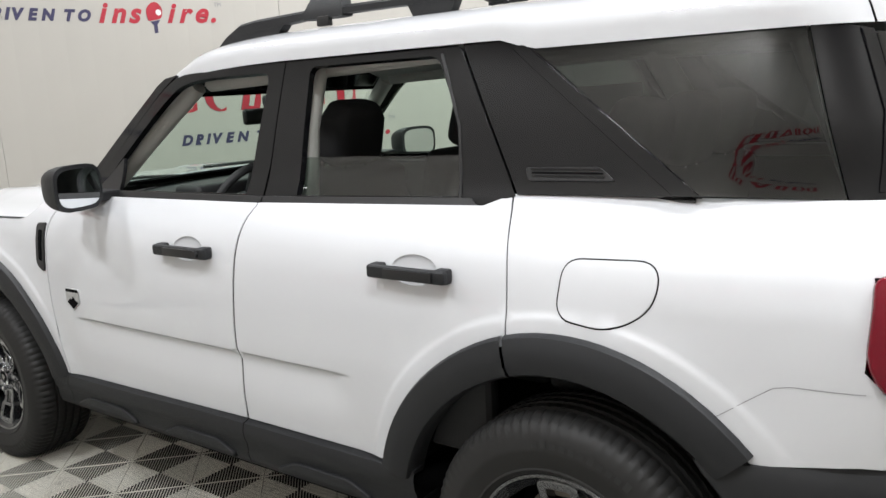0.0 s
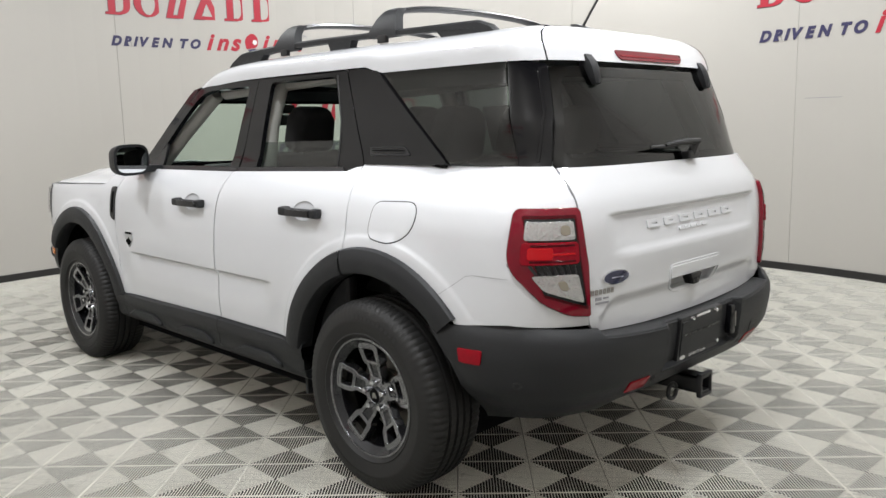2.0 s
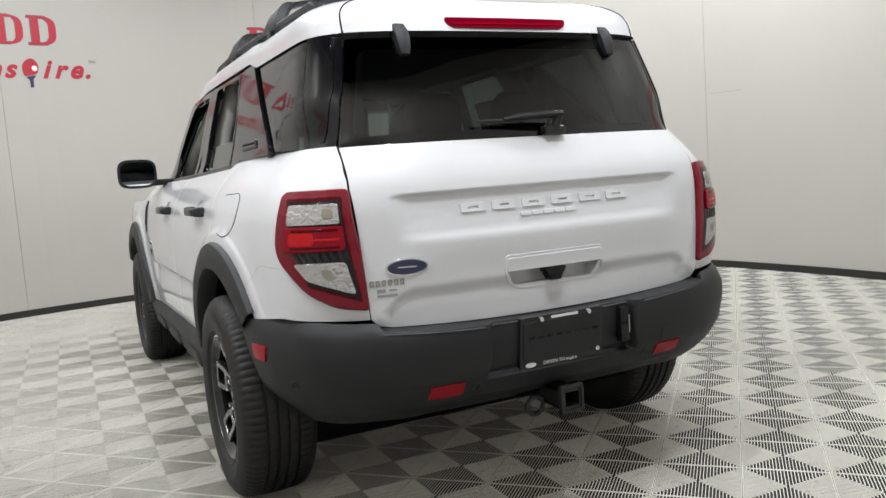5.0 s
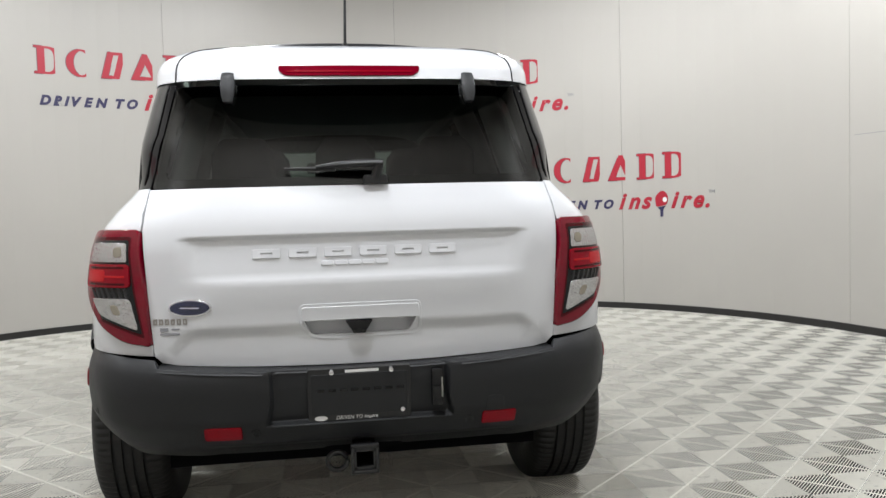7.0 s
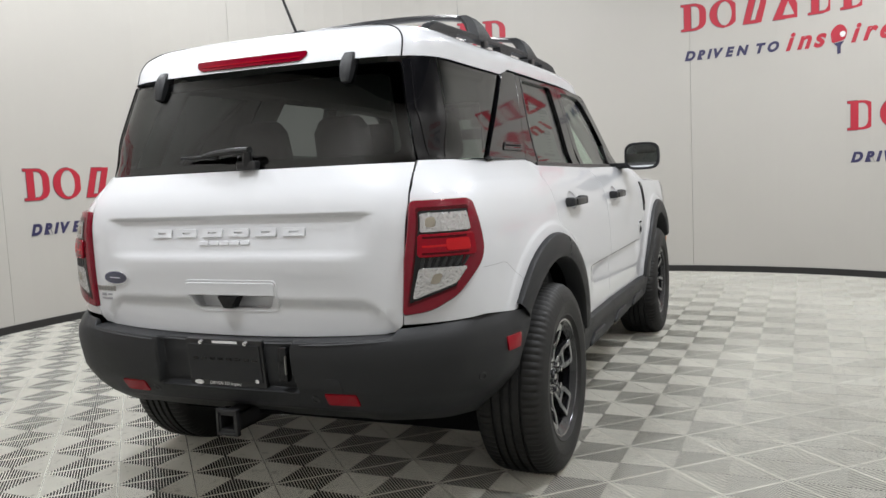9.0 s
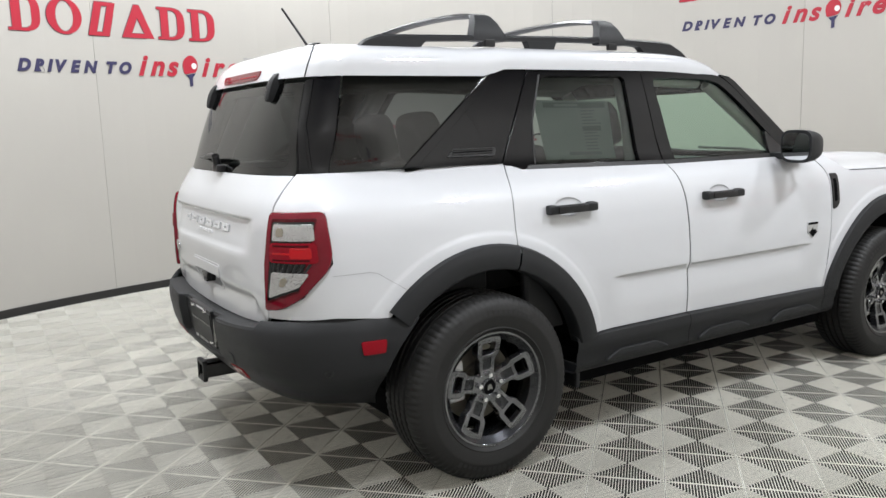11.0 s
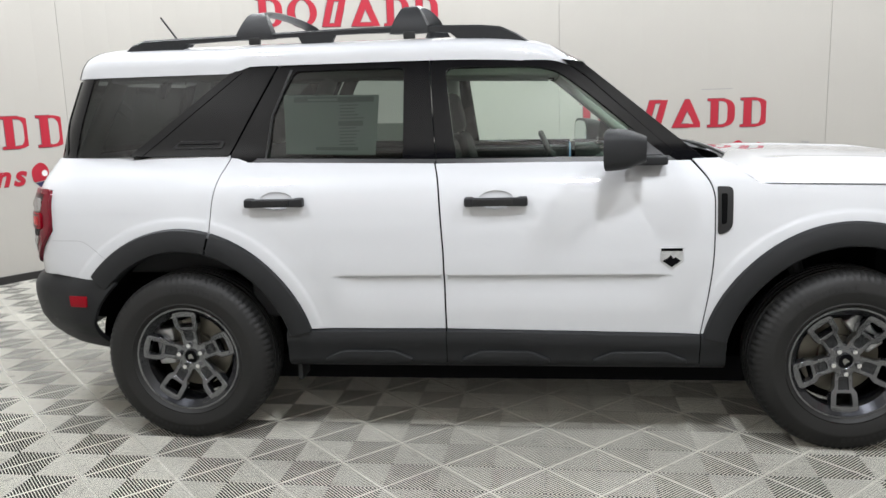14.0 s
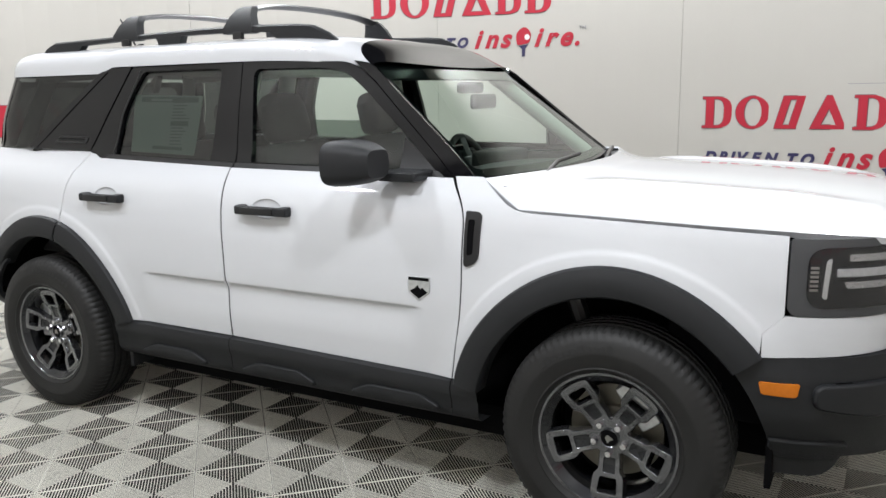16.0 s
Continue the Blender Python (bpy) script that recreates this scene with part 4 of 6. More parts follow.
# Handle pocket and camera
rows = [[(x, y, z) for y, z in ((-0.172, 0.790), (0.172, 0.790), (0.150, 0.742), (-0.150, 0.742))] for x in (-0.785, -0.745)]
grid_mesh("handle_pocket", rows + [[(-0.744, 0, 0.766)] * 4], M_WHITE, tailgate, close=True)
ring = fillet([(-0.182, 0.735, 0.03), (0.145, 0.730, 0.05), (0.184, 0.775, 0.02), (0.184, 0.838, 0.02), (-0.184, 0.838, 0.02), (-0.184, 0.775, 0.02)])
inner = fillet([(-0.176, 0.740, 0.03), (0.142, 0.736, 0.05), (0.178, 0.778, 0.02), (0.178, 0.832, 0.02), (-0.178, 0.832, 0.02), (-0.178, 0.778, 0.02)])
sheet("handle_bezel", ring, rear, M_WHITE, tailgate, holes=[inner], flip=True, lift=0.003, depth=0.004, roll=0.0015, step=0.03)
sheet("handle_bar", fillet([(-0.176, 0.790), (0.176, 0.790), (0.176, 0.828, 0.01), (-0.176, 0.828, 0.01)]), rear, M_WHITE, tailgate, flip=True, lift=0.006, depth=0.02, roll=0.003, step=0.03)
cam_bm = box_bm((0.04, 0.080, 0.042), (-0.795, 0.006, 0.766), 0.006, 3)
for vert in cam_bm.verts:
    if vert.co.z < 0.766:
        vert.co.y = 0.006 + (vert.co.y - 0.006) * 0.5
part("rear_camera", cam_bm, M_BLACK, tailgate, "black wedge-shaped reversing camera")
lathe("camera_lens", [(0, -0.822), (0.008, -0.822), (0.010, -0.812), (0, -0.812)], M_BLACK, tailgate, axis="x", centre=(0.006, 0.006, 0.757), n=20)


# Raised marks in the band stand for the model name
def bar_mark(y0, y1, z0, z1, lift=0.006, material=M_WHITE, name="raised_mark", hole=True, parent=tailgate):
    o = fillet([(y0, z0, 0.004), (y1, z0, 0.004), (y1, z1, 0.004), (y0, z1, 0.004)], 3)
    h = [[(y0 + 0.022, z0 + 0.009), (y1 - 0.022, z0 + 0.009), (y1 - 0.022, z1 - 0.009), (y0 + 0.022, z1 - 0.009)]] if hole else []
    return sheet(name, o, rear, material, parent, flip=True, lift=lift, depth=lift + 0.002, roll=0.0015, step=0.05, holes=h)


for k in range(6):
    y1 = 0.315 - k * 0.1065
    bar_mark(y1 - 0.080, y1, 0.981, 1.006)
for k in range(5):
    y1 = 0.113 - k * 0.0415
    bar_mark(y1 - 0.035, y1, 0.955, 0.966, 0.004, hole=False)
sheet("emblem_rim", ellipse(0.502, 0.842, 0.062, 0.0245), rear, M_CHROME, tailgate, "chrome-rimmed blue oval emblem", flip=True, lift=0.005, depth=0.006, step=0.02)
sheet("emblem", ellipse(0.502, 0.842, 0.057, 0.0205), rear, M_BLUE, tailgate, flip=True, lift=0.0065, depth=0.002, step=0.02, roll=0.0008)
sheet("emblem_bar", fillet([(0.474, 0.8400, 0.001), (0.530, 0.8412, 0.001), (0.528, 0.8445, 0.001), (0.476, 0.8433, 0.001)]), rear, M_CHROME, tailgate, flip=True, lift=0.0078, depth=0.001, step=0.02, roll=0.0004)
for k in range(6):
    y1 = 0.612 - k * 0.0175
    sheet("dealer_mark", [(y1 - 0.012, 0.793), (y1, 0.793), (y1, 0.810), (y1 - 0.012, 0.810)], rear, M_STEEL, tailgate, flip=True, lift=0.002, depth=0.002, step=0.03, roll=0.0005, holes=[[(y1 - 0.008, 0.797), (y1 - 0.004, 0.797), (y1 - 0.004, 0.806), (y1 - 0.008, 0.806)]])
for y0, y1, z0, z1 in ((0.568, 0.592, 0.774, 0.784), (0.535, 0.558, 0.777, 0.782), (0.535, 0.592, 0.762, 0.768)):
    sheet("dealer_mark", [(y0, z0), (y1, z0), (y1, z1), (y0, z1)], rear, M_SIGNGREY, tailgate, flip=True, lift=0.002, depth=0.002, step=0.03, roll=0.0005)
# Rear pane, hinges and wiper
sheet("rear_window", fillet([(-0.623, 1.199, 0.01), (0.623, 1.199, 0.01), (0.549, 1.524, 0.012), (-0.549, 1.524, 0.012)]), green_rear, M_TINT, tailgate, "dark privacy rear pane", flip=True, depth=0, step=0.05)
BAND = fillet([(-0.625, 1.197, 0.01), (0.625, 1.197, 0.01), (0.551, 1.526, 0.012), (-0.551, 1.526, 0.012)])
sheet("pane_border", BAND, green_rear, M_BLACK, tailgate, flip=True, lift=-0.003, depth=0.01, step=0.05, holes=[fillet([(-0.590, 1.225, 0.04), (0.590, 1.225, 0.04), (0.522, 1.495, 0.04), (-0.522, 1.495, 0.04)])])
for y in (0.386, -0.386):
    rows = []
    for k, (z, w, o) in enumerate(((1.568, 0.012, 0.004), (1.564, 0.018, 0.018), (1.545, 0.021, 0.026), (1.52, 0.022, 0.028), (1.49, 0.019, 0.024), (1.468, 0.014, 0.018), (1.462, 0.010, 0.006))):
        x = green_rear(y, z)[0]
        rows.append([(x - o, y - w, z), (x - o - 0.006, y - w * 0.5, z), (x - o - 0.006, y + w * 0.5, z), (x - o, y + w, z), (x + 0.02, y + w, z), (x + 0.02, y - w, z)])
    grid_mesh("window_hinge", rows, M_PLASTIC, tailgate, "black window hinge", close=True, caps=True)
wx = green_rear(0, 1.215)[0]
part("wiper_pivot", box_bm((0.04, 0.075, 0.030), (wx - 0.015, -0.062, 1.212), 0.010, 3), M_SATIN, tailgate)
tube("wiper_arm", [(wx - 0.035, -0.085, 1.262), (wx - 0.03, -0.02, 1.262), (wx - 0.022, 0.06, 1.258), (wx - 0.018, 0.12, 1.252)], [0.016, 0.017, 0.015, 0.008], M_SATIN, tailgate, "black rear wiper arm", flat=0.7)
tube("wiper_blade", [(wx - 0.016, 0.06, 1.246), (wx - 0.012, 0.14, 1.248), (wx - 0.014, 0.215, 1.249)], [0.007, 0.007, 0.004], M_SATIN, tailgate)
tube("wiper_neck", [(wx - 0.02, -0.062, 1.215), (wx - 0.034, -0.075, 1.262)], [0.018, 0.014], M_SATIN, tailgate)

# ---- roof: one skin, split into roof, spoiler and black front panel ----
ROOF_H = 1.684


def roof_point(col, th):
    """col: run from the rear centre round the corner and forward; th: 0 at the crown, 90 degrees at the gutter."""
    if col < 0:
        xf, yf = np.interp(-col, REAR_RUN, REAR_XF), np.interp(-col, REAR_RUN, REAR_YF)
    else:
        xf, yf = 0.0, 1.0
    x = xcen = -0.28
    # boxy over the tail, rounder towards the windscreen
    bend = 0.5 + (0.14 * step_up(xcen + col, 1.34, 1.68) if col > 0 else 0.0)
    S, C = math.sin(th) ** bend, max(0.0, math.cos(th)) ** bend
    gut = 1.543
    if col > 0:
        x = xcen + col
        gut = 1.543 + 0.028 * step_up(x, 0.17, 0.28) - 0.006 * step_up(x, 1.05, 1.62)
    z = gut + (ROOF_H - gut) * C
    if col < 0:
        xr = float(np.interp(C, [0, 0.3, 0.6, 0.8, 0.92, 1.0], [-0.614, -0.597, -0.568, -0.532, -0.485, -0.385]))
        x = xcen - (xcen - xr) * xf
    z -= 0.070 * max(0.0, (x - 0.5) / 1.15) ** 6 * (0.5 + 0.5 * C) + 0.048 * step_up(x, 1.49, 1.71) * C
    y = 0.641 * S * yf
    if x > 0.5:
        y *= 1 - 0.012 * (x - 0.5) ** 2 - 0.035 * step_up(x, 1.42, 1.75)
    return Vector((x, y, z))


tot = float(REAR_RUN[-1])
seam = -float(np.interp(0.862, REAR_YF[::-1], REAR_RUN[::-1]))
cols = list(np.linspace(-tot, seam, 24)) + list(np.linspace(seam, 0, 20))[1:] + list(np.linspace(0.04, 2.02, 46))
JB = min(j for j, c in enumerate(cols) if c > 1.71)
rows_th = [math.pi / 2 * (i / 30) for i in range(31)]


def slanted(i, j):
    """Columns lean forward towards the gutter, so the white skin ends in a point over the front doors."""
    c, mid = cols[j], cols[JB]
    if c <= 0:
        return c
    lean = 1.78 + 0.175 * (i / 30) ** 2
    return c * lean / mid if j <= JB else lean + (c - mid) * (max(lean + 0.01, 1.935 + 0.062 * (1 - math.sin(rows_th[i]) ** (4 / 3))) - lean) / (cols[-1] - mid)


def roof_skin(name, keep, material, parent, label):
    verts, faces, index = [], [], {}

    def vid(i, j, sgn):
        key = (i, j, sgn)
        if key not in index:
            p = roof_point(slanted(i, j), rows_th[i])
            index[key] = len(verts)
            verts.append((p.x, p.y * sgn, p.z))
        return index[key]

    for sgn in (1, -1):
        for i in range(30):
            for j in range(len(cols) - 1):
                if keep(i, j):
                    f = (vid(i, j, sgn), vid(i, j + 1, sgn), vid(i + 1, j + 1, sgn), vid(i + 1, j, sgn))
                    faces.append(f if sgn < 0 else f[::-1])
    bm = bmesh.new()
    bv = [bm.verts.new(v) for v in verts]
    for f in faces:
        try:
            bm.faces.new([bv[i] for i in f])
        except ValueError:
            pass
    bmesh.ops.remove_doubles(bm, verts=bm.verts, dist=1e-4)
    bmesh.ops.recalc_face_normals(bm, faces=bm.faces)
    return part(name, bm, material, parent, label)


JS = 22
I_TOP = 9


in_spoiler = lambda i, j: j <= JS and i >= I_TOP
roof_skin("roof", lambda i, j: not in_spoiler(i, j) and j < JB, M_WHITE, car, "white roof skin")
roof_skin("spoiler", in_spoiler, M_WHITE, tailgate, "white upper edge of the tailgate")
roof_skin("roof_front_panel", lambda i, j: j >= JB, M_BLACK, car, "gloss black front roof panel")
# Joint lines between spoiler and roof
for sgn in (1, -1):
    tube("roof_joint", [tuple(Vector((p.x, sgn * p.y, p.z))) for p in (roof_point(cols[JS + 1], rows_th[i]) for i in range(I_TOP, 31))], 0.0028, M_GAP, car, n=6)
tube("roof_joint", [(p.x, p.y, p.z) for p in (roof_point(cols[j], rows_th[I_TOP]) for j in range(JS + 1, -1, -1))] + [(p.x, -p.y, p.z) for p in (roof_point(cols[j], rows_th[I_TOP]) for j in range(1, JS + 2))], 0.0028, M_GAP, car, n=6)
# High brake lamp
zs = lambda z: roof_point(-tot, math.acos(min(1, ((z - 1.543) / (ROOF_H - 1.543))) ** 2.0)).x
brake = lambda y, z: (zs(z) + 0.10 * y * y, y, z)
sheet("high_brake_lamp", fillet([(-0.205, 1.552, 0.012), (0.205, 1.552, 0.012), (0.226, 1.568, 0.008), (0.226, 1.584, 0.006), (-0.226, 1.584, 0.006), (-0.226, 1.568, 0.008)]), brake, M_RED, tailgate, "long red brake lamp", flip=True, lift=0.008, depth=0.02, step=0.04)
sheet("brake_lamp_step", [(-0.200, 1.562), (0.200, 1.562), (0.204, 1.567), (-0.204, 1.567)], brake, M_REDDEEP, tailgate, flip=True, lift=0.010, depth=0.004, step=0.05, roll=0.001)
# Headliner
rows = [[(x, y, 1.60 - 0.05 * (y / 0.5) ** 4 - 0.05 * max(0, x - 0.9) ** 2) for y in np.linspace(-0.53, 0.53, 9)] for x in np.linspace(-0.45, 1.60, 14)]
grid_mesh("headliner", rows, M_HEADLINER, car, "pale grey headliner")

# ---- windscreen, hood, front ----
def screen(u, v):
    """u across from -1 to 1, v from the cowl up to the roof."""
    half = 0.722 - 0.117 * v
    x = 2.138 - 0.498 * v + 0.08 * (1 - u * u) * (1 - 0.35 * v)
    z = 1.146 + 0.412 * v - 0.012 * v + 0.004 * (1 - u ** 4) * v - 0.012 * (1 - u * u) * (1 - v)
    return (x, u * half, z)


sheet("windscreen", [(-1, 0), (1, 0), (1, 1), (-1, 1)], screen, M_CLEAR, car, "clear laminated windscreen", step=0.1, depth=0)
sheet("screen_border", [(-1.0, -0.02), (1.0, -0.02), (1.0, 1.02), (-1.0, 1.02)], screen, M_BLACK, car, holes=[fillet([(-0.955, 0.06, 0.05), (0.955, 0.06, 0.05), (0.945, 0.86, 0.05), (-0.945, 0.86, 0.05)])], step=0.1, depth=0.01, lift=-0.003)
rows = [[(2.17 + 0.16 * (1 - u * u) + dx, 0.76 * u, 1.118 + dz) for u in np.linspace(-1, 1, 15)] for dx, dz in ((-0.02, 0.012), (0.02, 0.016), (0.09, 0.004), (0.09, -0.05))]
grid_mesh("cowl", rows, M_PLASTIC, car, "black plastic cowl under the windscreen")
tube("front_wiper", [(2.30, -0.50, 1.135), (2.255, -0.25, 1.165), (2.24, 0.05, 1.172)], 0.008, M_SATIN, car)
tube("front_wiper", [(2.33, 0.10, 1.135), (2.275, 0.35, 1.160), (2.22, 0.58, 1.165)], 0.008, M_SATIN, car)


def hood_fn(x, v):
    """v runs from -1 to 1 across the hood."""
    half = float(np.interp(x, [2.19, 2.335, 2.95, 3.2, 3.42], [0.775, 0.836, 0.826, 0.80, 0.735]))
    edge = float(np.interp(x, [2.19, 2.335, 3.15, 3.42], [1.152, 1.056, 1.033, 1.024]))
    crown = float(np.interp(x, [2.19, 2.4, 2.8, 3.1, 3.3, 3.44], [1.150, 1.142, 1.132, 1.116, 1.092, 1.035]))
    a = abs(v)
    z = edge + (crown - edge) * (1 - a ** 2.6) ** 0.75 if a < 1 else edge
    z += 0.020 * math.exp(-((a - 0.66) / 0.10) ** 2) * step_up(x, 2.3, 2.6) * (1 - step_up(x, 3.1, 3.4))
    return (x + 0.10 * (1 - v * v) * step_up(x, 3.0, 3.42) + 0.13 * (1 - v * v) * (1 - step_up(x, 2.19, 2.6)), v * half, z)


sheet("hood", [(2.195, -0.995), (3.42, -0.995), (3.42, 0.995), (2.195, 0.995)], hood_fn, M_WHITE, car, "white hood with two raised ridges", step=0.05, depth=0.02, extra=[(x, v) for x in np.arange(2.22, 3.42, 0.05) for v in (-0.985, -0.965, -0.94, 0.985, 0.965, 0.94)])


# ---- tail lamps ----
for g in (1, -1):
    fl = g > 0
    side = (lambda k: lambda s, z: body(s, z, k))(g)
    edge = lambda z, d=0.0: (s_at_y(gate_edge(z) + 0.004 + d, z), z)
    pts = [(s_at_x(x, z), z) for x, z in ((-0.606, 1.070), (-0.602, 0.902), (-0.694, 0.789), (-0.738, 0.746))] + [edge(0.735), edge(0.9), edge(1.070)]
    lamp_t = sheet("tail_lamp", fillet([(*pts[0], 0.02), (*pts[1], 0.05), (*pts[2], 0.03), (*pts[3], 0.03), (*pts[4], 0.008), pts[5], (*pts[6], 0.015)]), side, M_RED, car, "red-framed tail lamp with clear segments", flip=fl, lift=0.016, depth=0.045, roll=0.006, step=0.03)

    def window(z0, z1, f0, f1, material, name, lift, cut=0.0, r=0.008):
        """A field of the lamp; f is the share of its width, from the gate side outwards."""
        def at(f, z):
            inner = edge(z)[0]
            outer = float(np.interp(z, [0.746, 0.789, 0.902, 1.07], [pts[3][0], pts[2][0], pts[1][0], pts[0][0]]))
            return (inner + (outer - inner) * f, z)
        o = [(*at(f0, z0), r), (*at(f1, z0 + cut), r), (*at(f1, z1), r), (*at(f0, z1), r)]
        return sheet(name, fillet(o), side, material, lamp_t, flip=fl, lift=lift, depth=0.008, step=0.03, roll=0.002)

    window(0.757, 1.052, 0.10, 0.880, M_REDDARK, "lens_rim", 0.0168, 0.050)
    window(0.768, 1.042, 0.135, 0.845, M_BLACK, "lamp_surround", 0.0175, 0.048)
    window(0.982, 1.034, 0.17, 0.815, M_SILVERREF, "clear_segment", 0.020)
    window(0.908, 0.973, 0.145, 0.835, M_REDDEEP, "red_segment", 0.024, r=0.012)
    window(0.780, 0.873, 0.185, 0.805, M_SILVERREF, "clear_segment", 0.020, 0.046, r=0.012)
    # louvres over the lower field, a bulb behind each clear one, ribs across the red one
    for k in range(7):
        window(0.8775, 0.9025, 0.20 + 0.086 * k, 0.225 + 0.086 * k, M_SATIN, "louvre", 0.0195, r=0.002)
    window(0.996, 1.022, 0.24, 0.36, M_LENS_WELL, "bulb_well", 0.0215, r=0.010)
    window(0.826, 0.854, 0.40, 0.52, M_LENS_WELL, "bulb_well", 0.0215, r=0.010)
    for z0 in (0.963, 0.9145):
        window(z0, z0 + 0.004, 0.20, 0.73, M_REDDARK, "lens_rib", 0.0252, r=0.001)
    window(0.924, 0.957, 0.48, 0.76, M_REDCORE, "red_core", 0.0255, r=0.008)
    window(0.936, 0.940, 0.20, 0.48, M_REDCORE, "lens_rib", 0.0252, r=0.001)

# ---- rear bumper ----
WBP = smooth_table([(0.34, 0.74), (0.37, 0.775), (0.42, 0.82), (0.50, 0.868), (0.60, 0.884), (0.66, 0.882), (0.71, 0.866)], 0.012)
XBP = smooth_table([(0.34, -0.66), (0.37, -0.73), (0.42, -0.80), (0.50, -0.852), (0.60, -0.868), (0.655, -0.866), (0.69, -0.842), (0.71, -0.81)], 0.010)


def bumper(s, z, g):
    # the side swells to meet the wheel arch flare
    w = WBP(z) + 0.036 * (1 - step_up(math.hypot(s, z - HUB_Z), 0.50, 0.68)) * step_up(z, 0.36, 0.50)
    if s < XC:
        xf, yf = np.interp(XC - s, REAR_RUN, REAR_XF), np.interp(XC - s, REAR_RUN, REAR_YF)
        x = XC - (XC - XBP(z)) * xf
        return (x, g * w * yf * taper(x), z)
    return (s, g * w * taper(s), z)


def bumper_rear(y, z):
    w = WBP(z) * taper(-0.8)
    u = min(0.9999, abs(y) / w)
    x = XC - (XC - XBP(z)) * (1 - u ** 4) ** 0.25
    # plate recess
    d = step_up(z, 0.480, 0.494) * step_up(y, -0.262 - 0.2 * max(0, 0.55 - z), -0.248 - 0.2 * max(0, 0.55 - z)) * (1 - step_up(y, 0.266 + 0.2 * max(0, 0.55 - z), 0.280 + 0.2 * max(0, 0.55 - z)))
    # lower groove line across
    d2 = 0.35 * (1 - step_up(z, 0.405, 0.425)) * (1 - step_up(abs(y), 0.42, 0.50))
    return (x + 0.035 * d + 0.05 * d2, y, z)


def bs_at_y(y, z):
    return XC - float(np.interp(y / (WBP(z) * taper(-0.8)), REAR_YF[::-1], REAR_RUN[::-1]))


fine = [(y, z) for y in list(np.arange(-0.29, -0.24, 0.005)) + list(np.arange(0.26, 0.31, 0.005)) for z in np.arange(0.42, 0.66, 0.014)]
fine += [(y, z) for y in np.arange(-0.5, 0.51, 0.014) for z in (0.405, 0.411, 0.418, 0.425, 0.478, 0.484, 0.490, 0.496, 0.502)]
top_mid = [(y, 0.642 + 0.022 * (abs(y) / 0.56) ** 2) for y in np.linspace(0.60, -0.60, 17)]
bump = sheet("rear_bumper", [Vector(p) for p in [(-0.60, 0.378), (-0.4, 0.372), (0.0, 0.372), (0.4, 0.372), (0.60, 0.378)] + top_mid], bumper_rear, M_PLASTIC, car, "grained dark plastic rear bumper", flip=True, step=0.035, depth=0.05, extra=fine, roll=0.006)
shelf = []
for y in np.linspace(-0.60, 0.60, 25):
    zt = 0.642 + 0.022 * (abs(y) / 0.56) ** 2
    xb = bumper_rear(y, zt)[0]
    shelf.append([(xb - 0.004, y, zt - 0.006), (xb + 0.004, y, zt + 0.002), (xb + 0.03, y, zt + 0.004), (rear(y, zt + 0.01)[0] + 0.03, y, zt + 0.005)])
grid_mesh("bumper_top", shelf, M_PLASTIC, bump)
for g in (1, -1):
    fl = g > 0
    bf = (lambda k: lambda s, z: bumper(s, z, k))(g)
    sy = lambda y, z: bs_at_y(y, z)
    outline = [Vector(p) for p in [(-0.60, 0.368), (-0.436, 0.333)] + arc(0, HUB_Z, 0.447, 180, 133, 16) + [(-0.40, 0.690), (s_at_x(-0.60, 0.7), 0.708), (sy(0.612, 0.69), 0.692), (sy(0.600, 0.66), 0.664), (sy(0.598, 0.55), 0.55), (sy(0.598, 0.45), 0.45), (sy(0.598, 0.385), 0.380)]]
    sheet("bumper_side", outline, bf, M_PLASTIC, bump, flip=fl, step=0.035, depth=0.02, roll=0.006)
    sheet("side_reflector", fillet([(s_at_x(-0.500, 0.6), 0.577, 0.006), (s_at_x(-0.432, 0.6), 0.577, 0.006), (s_at_x(-0.428, 0.6), 0.622, 0.006), (s_at_x(-0.504, 0.6), 0.622, 0.006)]), bf, M_REFLECT, bump, "small red side marker", flip=fl, lift=0.004, depth=0.008, step=0.03, roll=0.002)
    sheet("rear_reflector", fillet([(g * 0.364, 0.446, 0.006), (g * 0.470, 0.446, 0.006), (g * 0.470, 0.486, 0.006), (g * 0.364, 0.486, 0.006)]), bumper_rear, M_REFLECT, bump, "red rear reflector", flip=True, lift=0.004, depth=0.01, step=0.03, roll=0.002)
    sheet("parking_sensor", ellipse(g * 0.322, 0.463, 0.013, 0.013, 20), bumper_rear, M_SATIN, bump, flip=True, lift=0.002, depth=0.006, step=0.02, roll=0.001, holes=[ellipse(g * 0.322, 0.463, 0.010, 0.010, 16)])
    sheet("parking_sensor", ellipse(s_at_x(-0.60, 0.5), 0.517, 0.012, 0.012, 20), bf, M_SATIN, bump, flip=fl, lift=0.002, depth=0.006, step=0.02, roll=0.001, holes=[ellipse(s_at_x(-0.60, 0.5), 0.517, 0.009, 0.009, 16)])
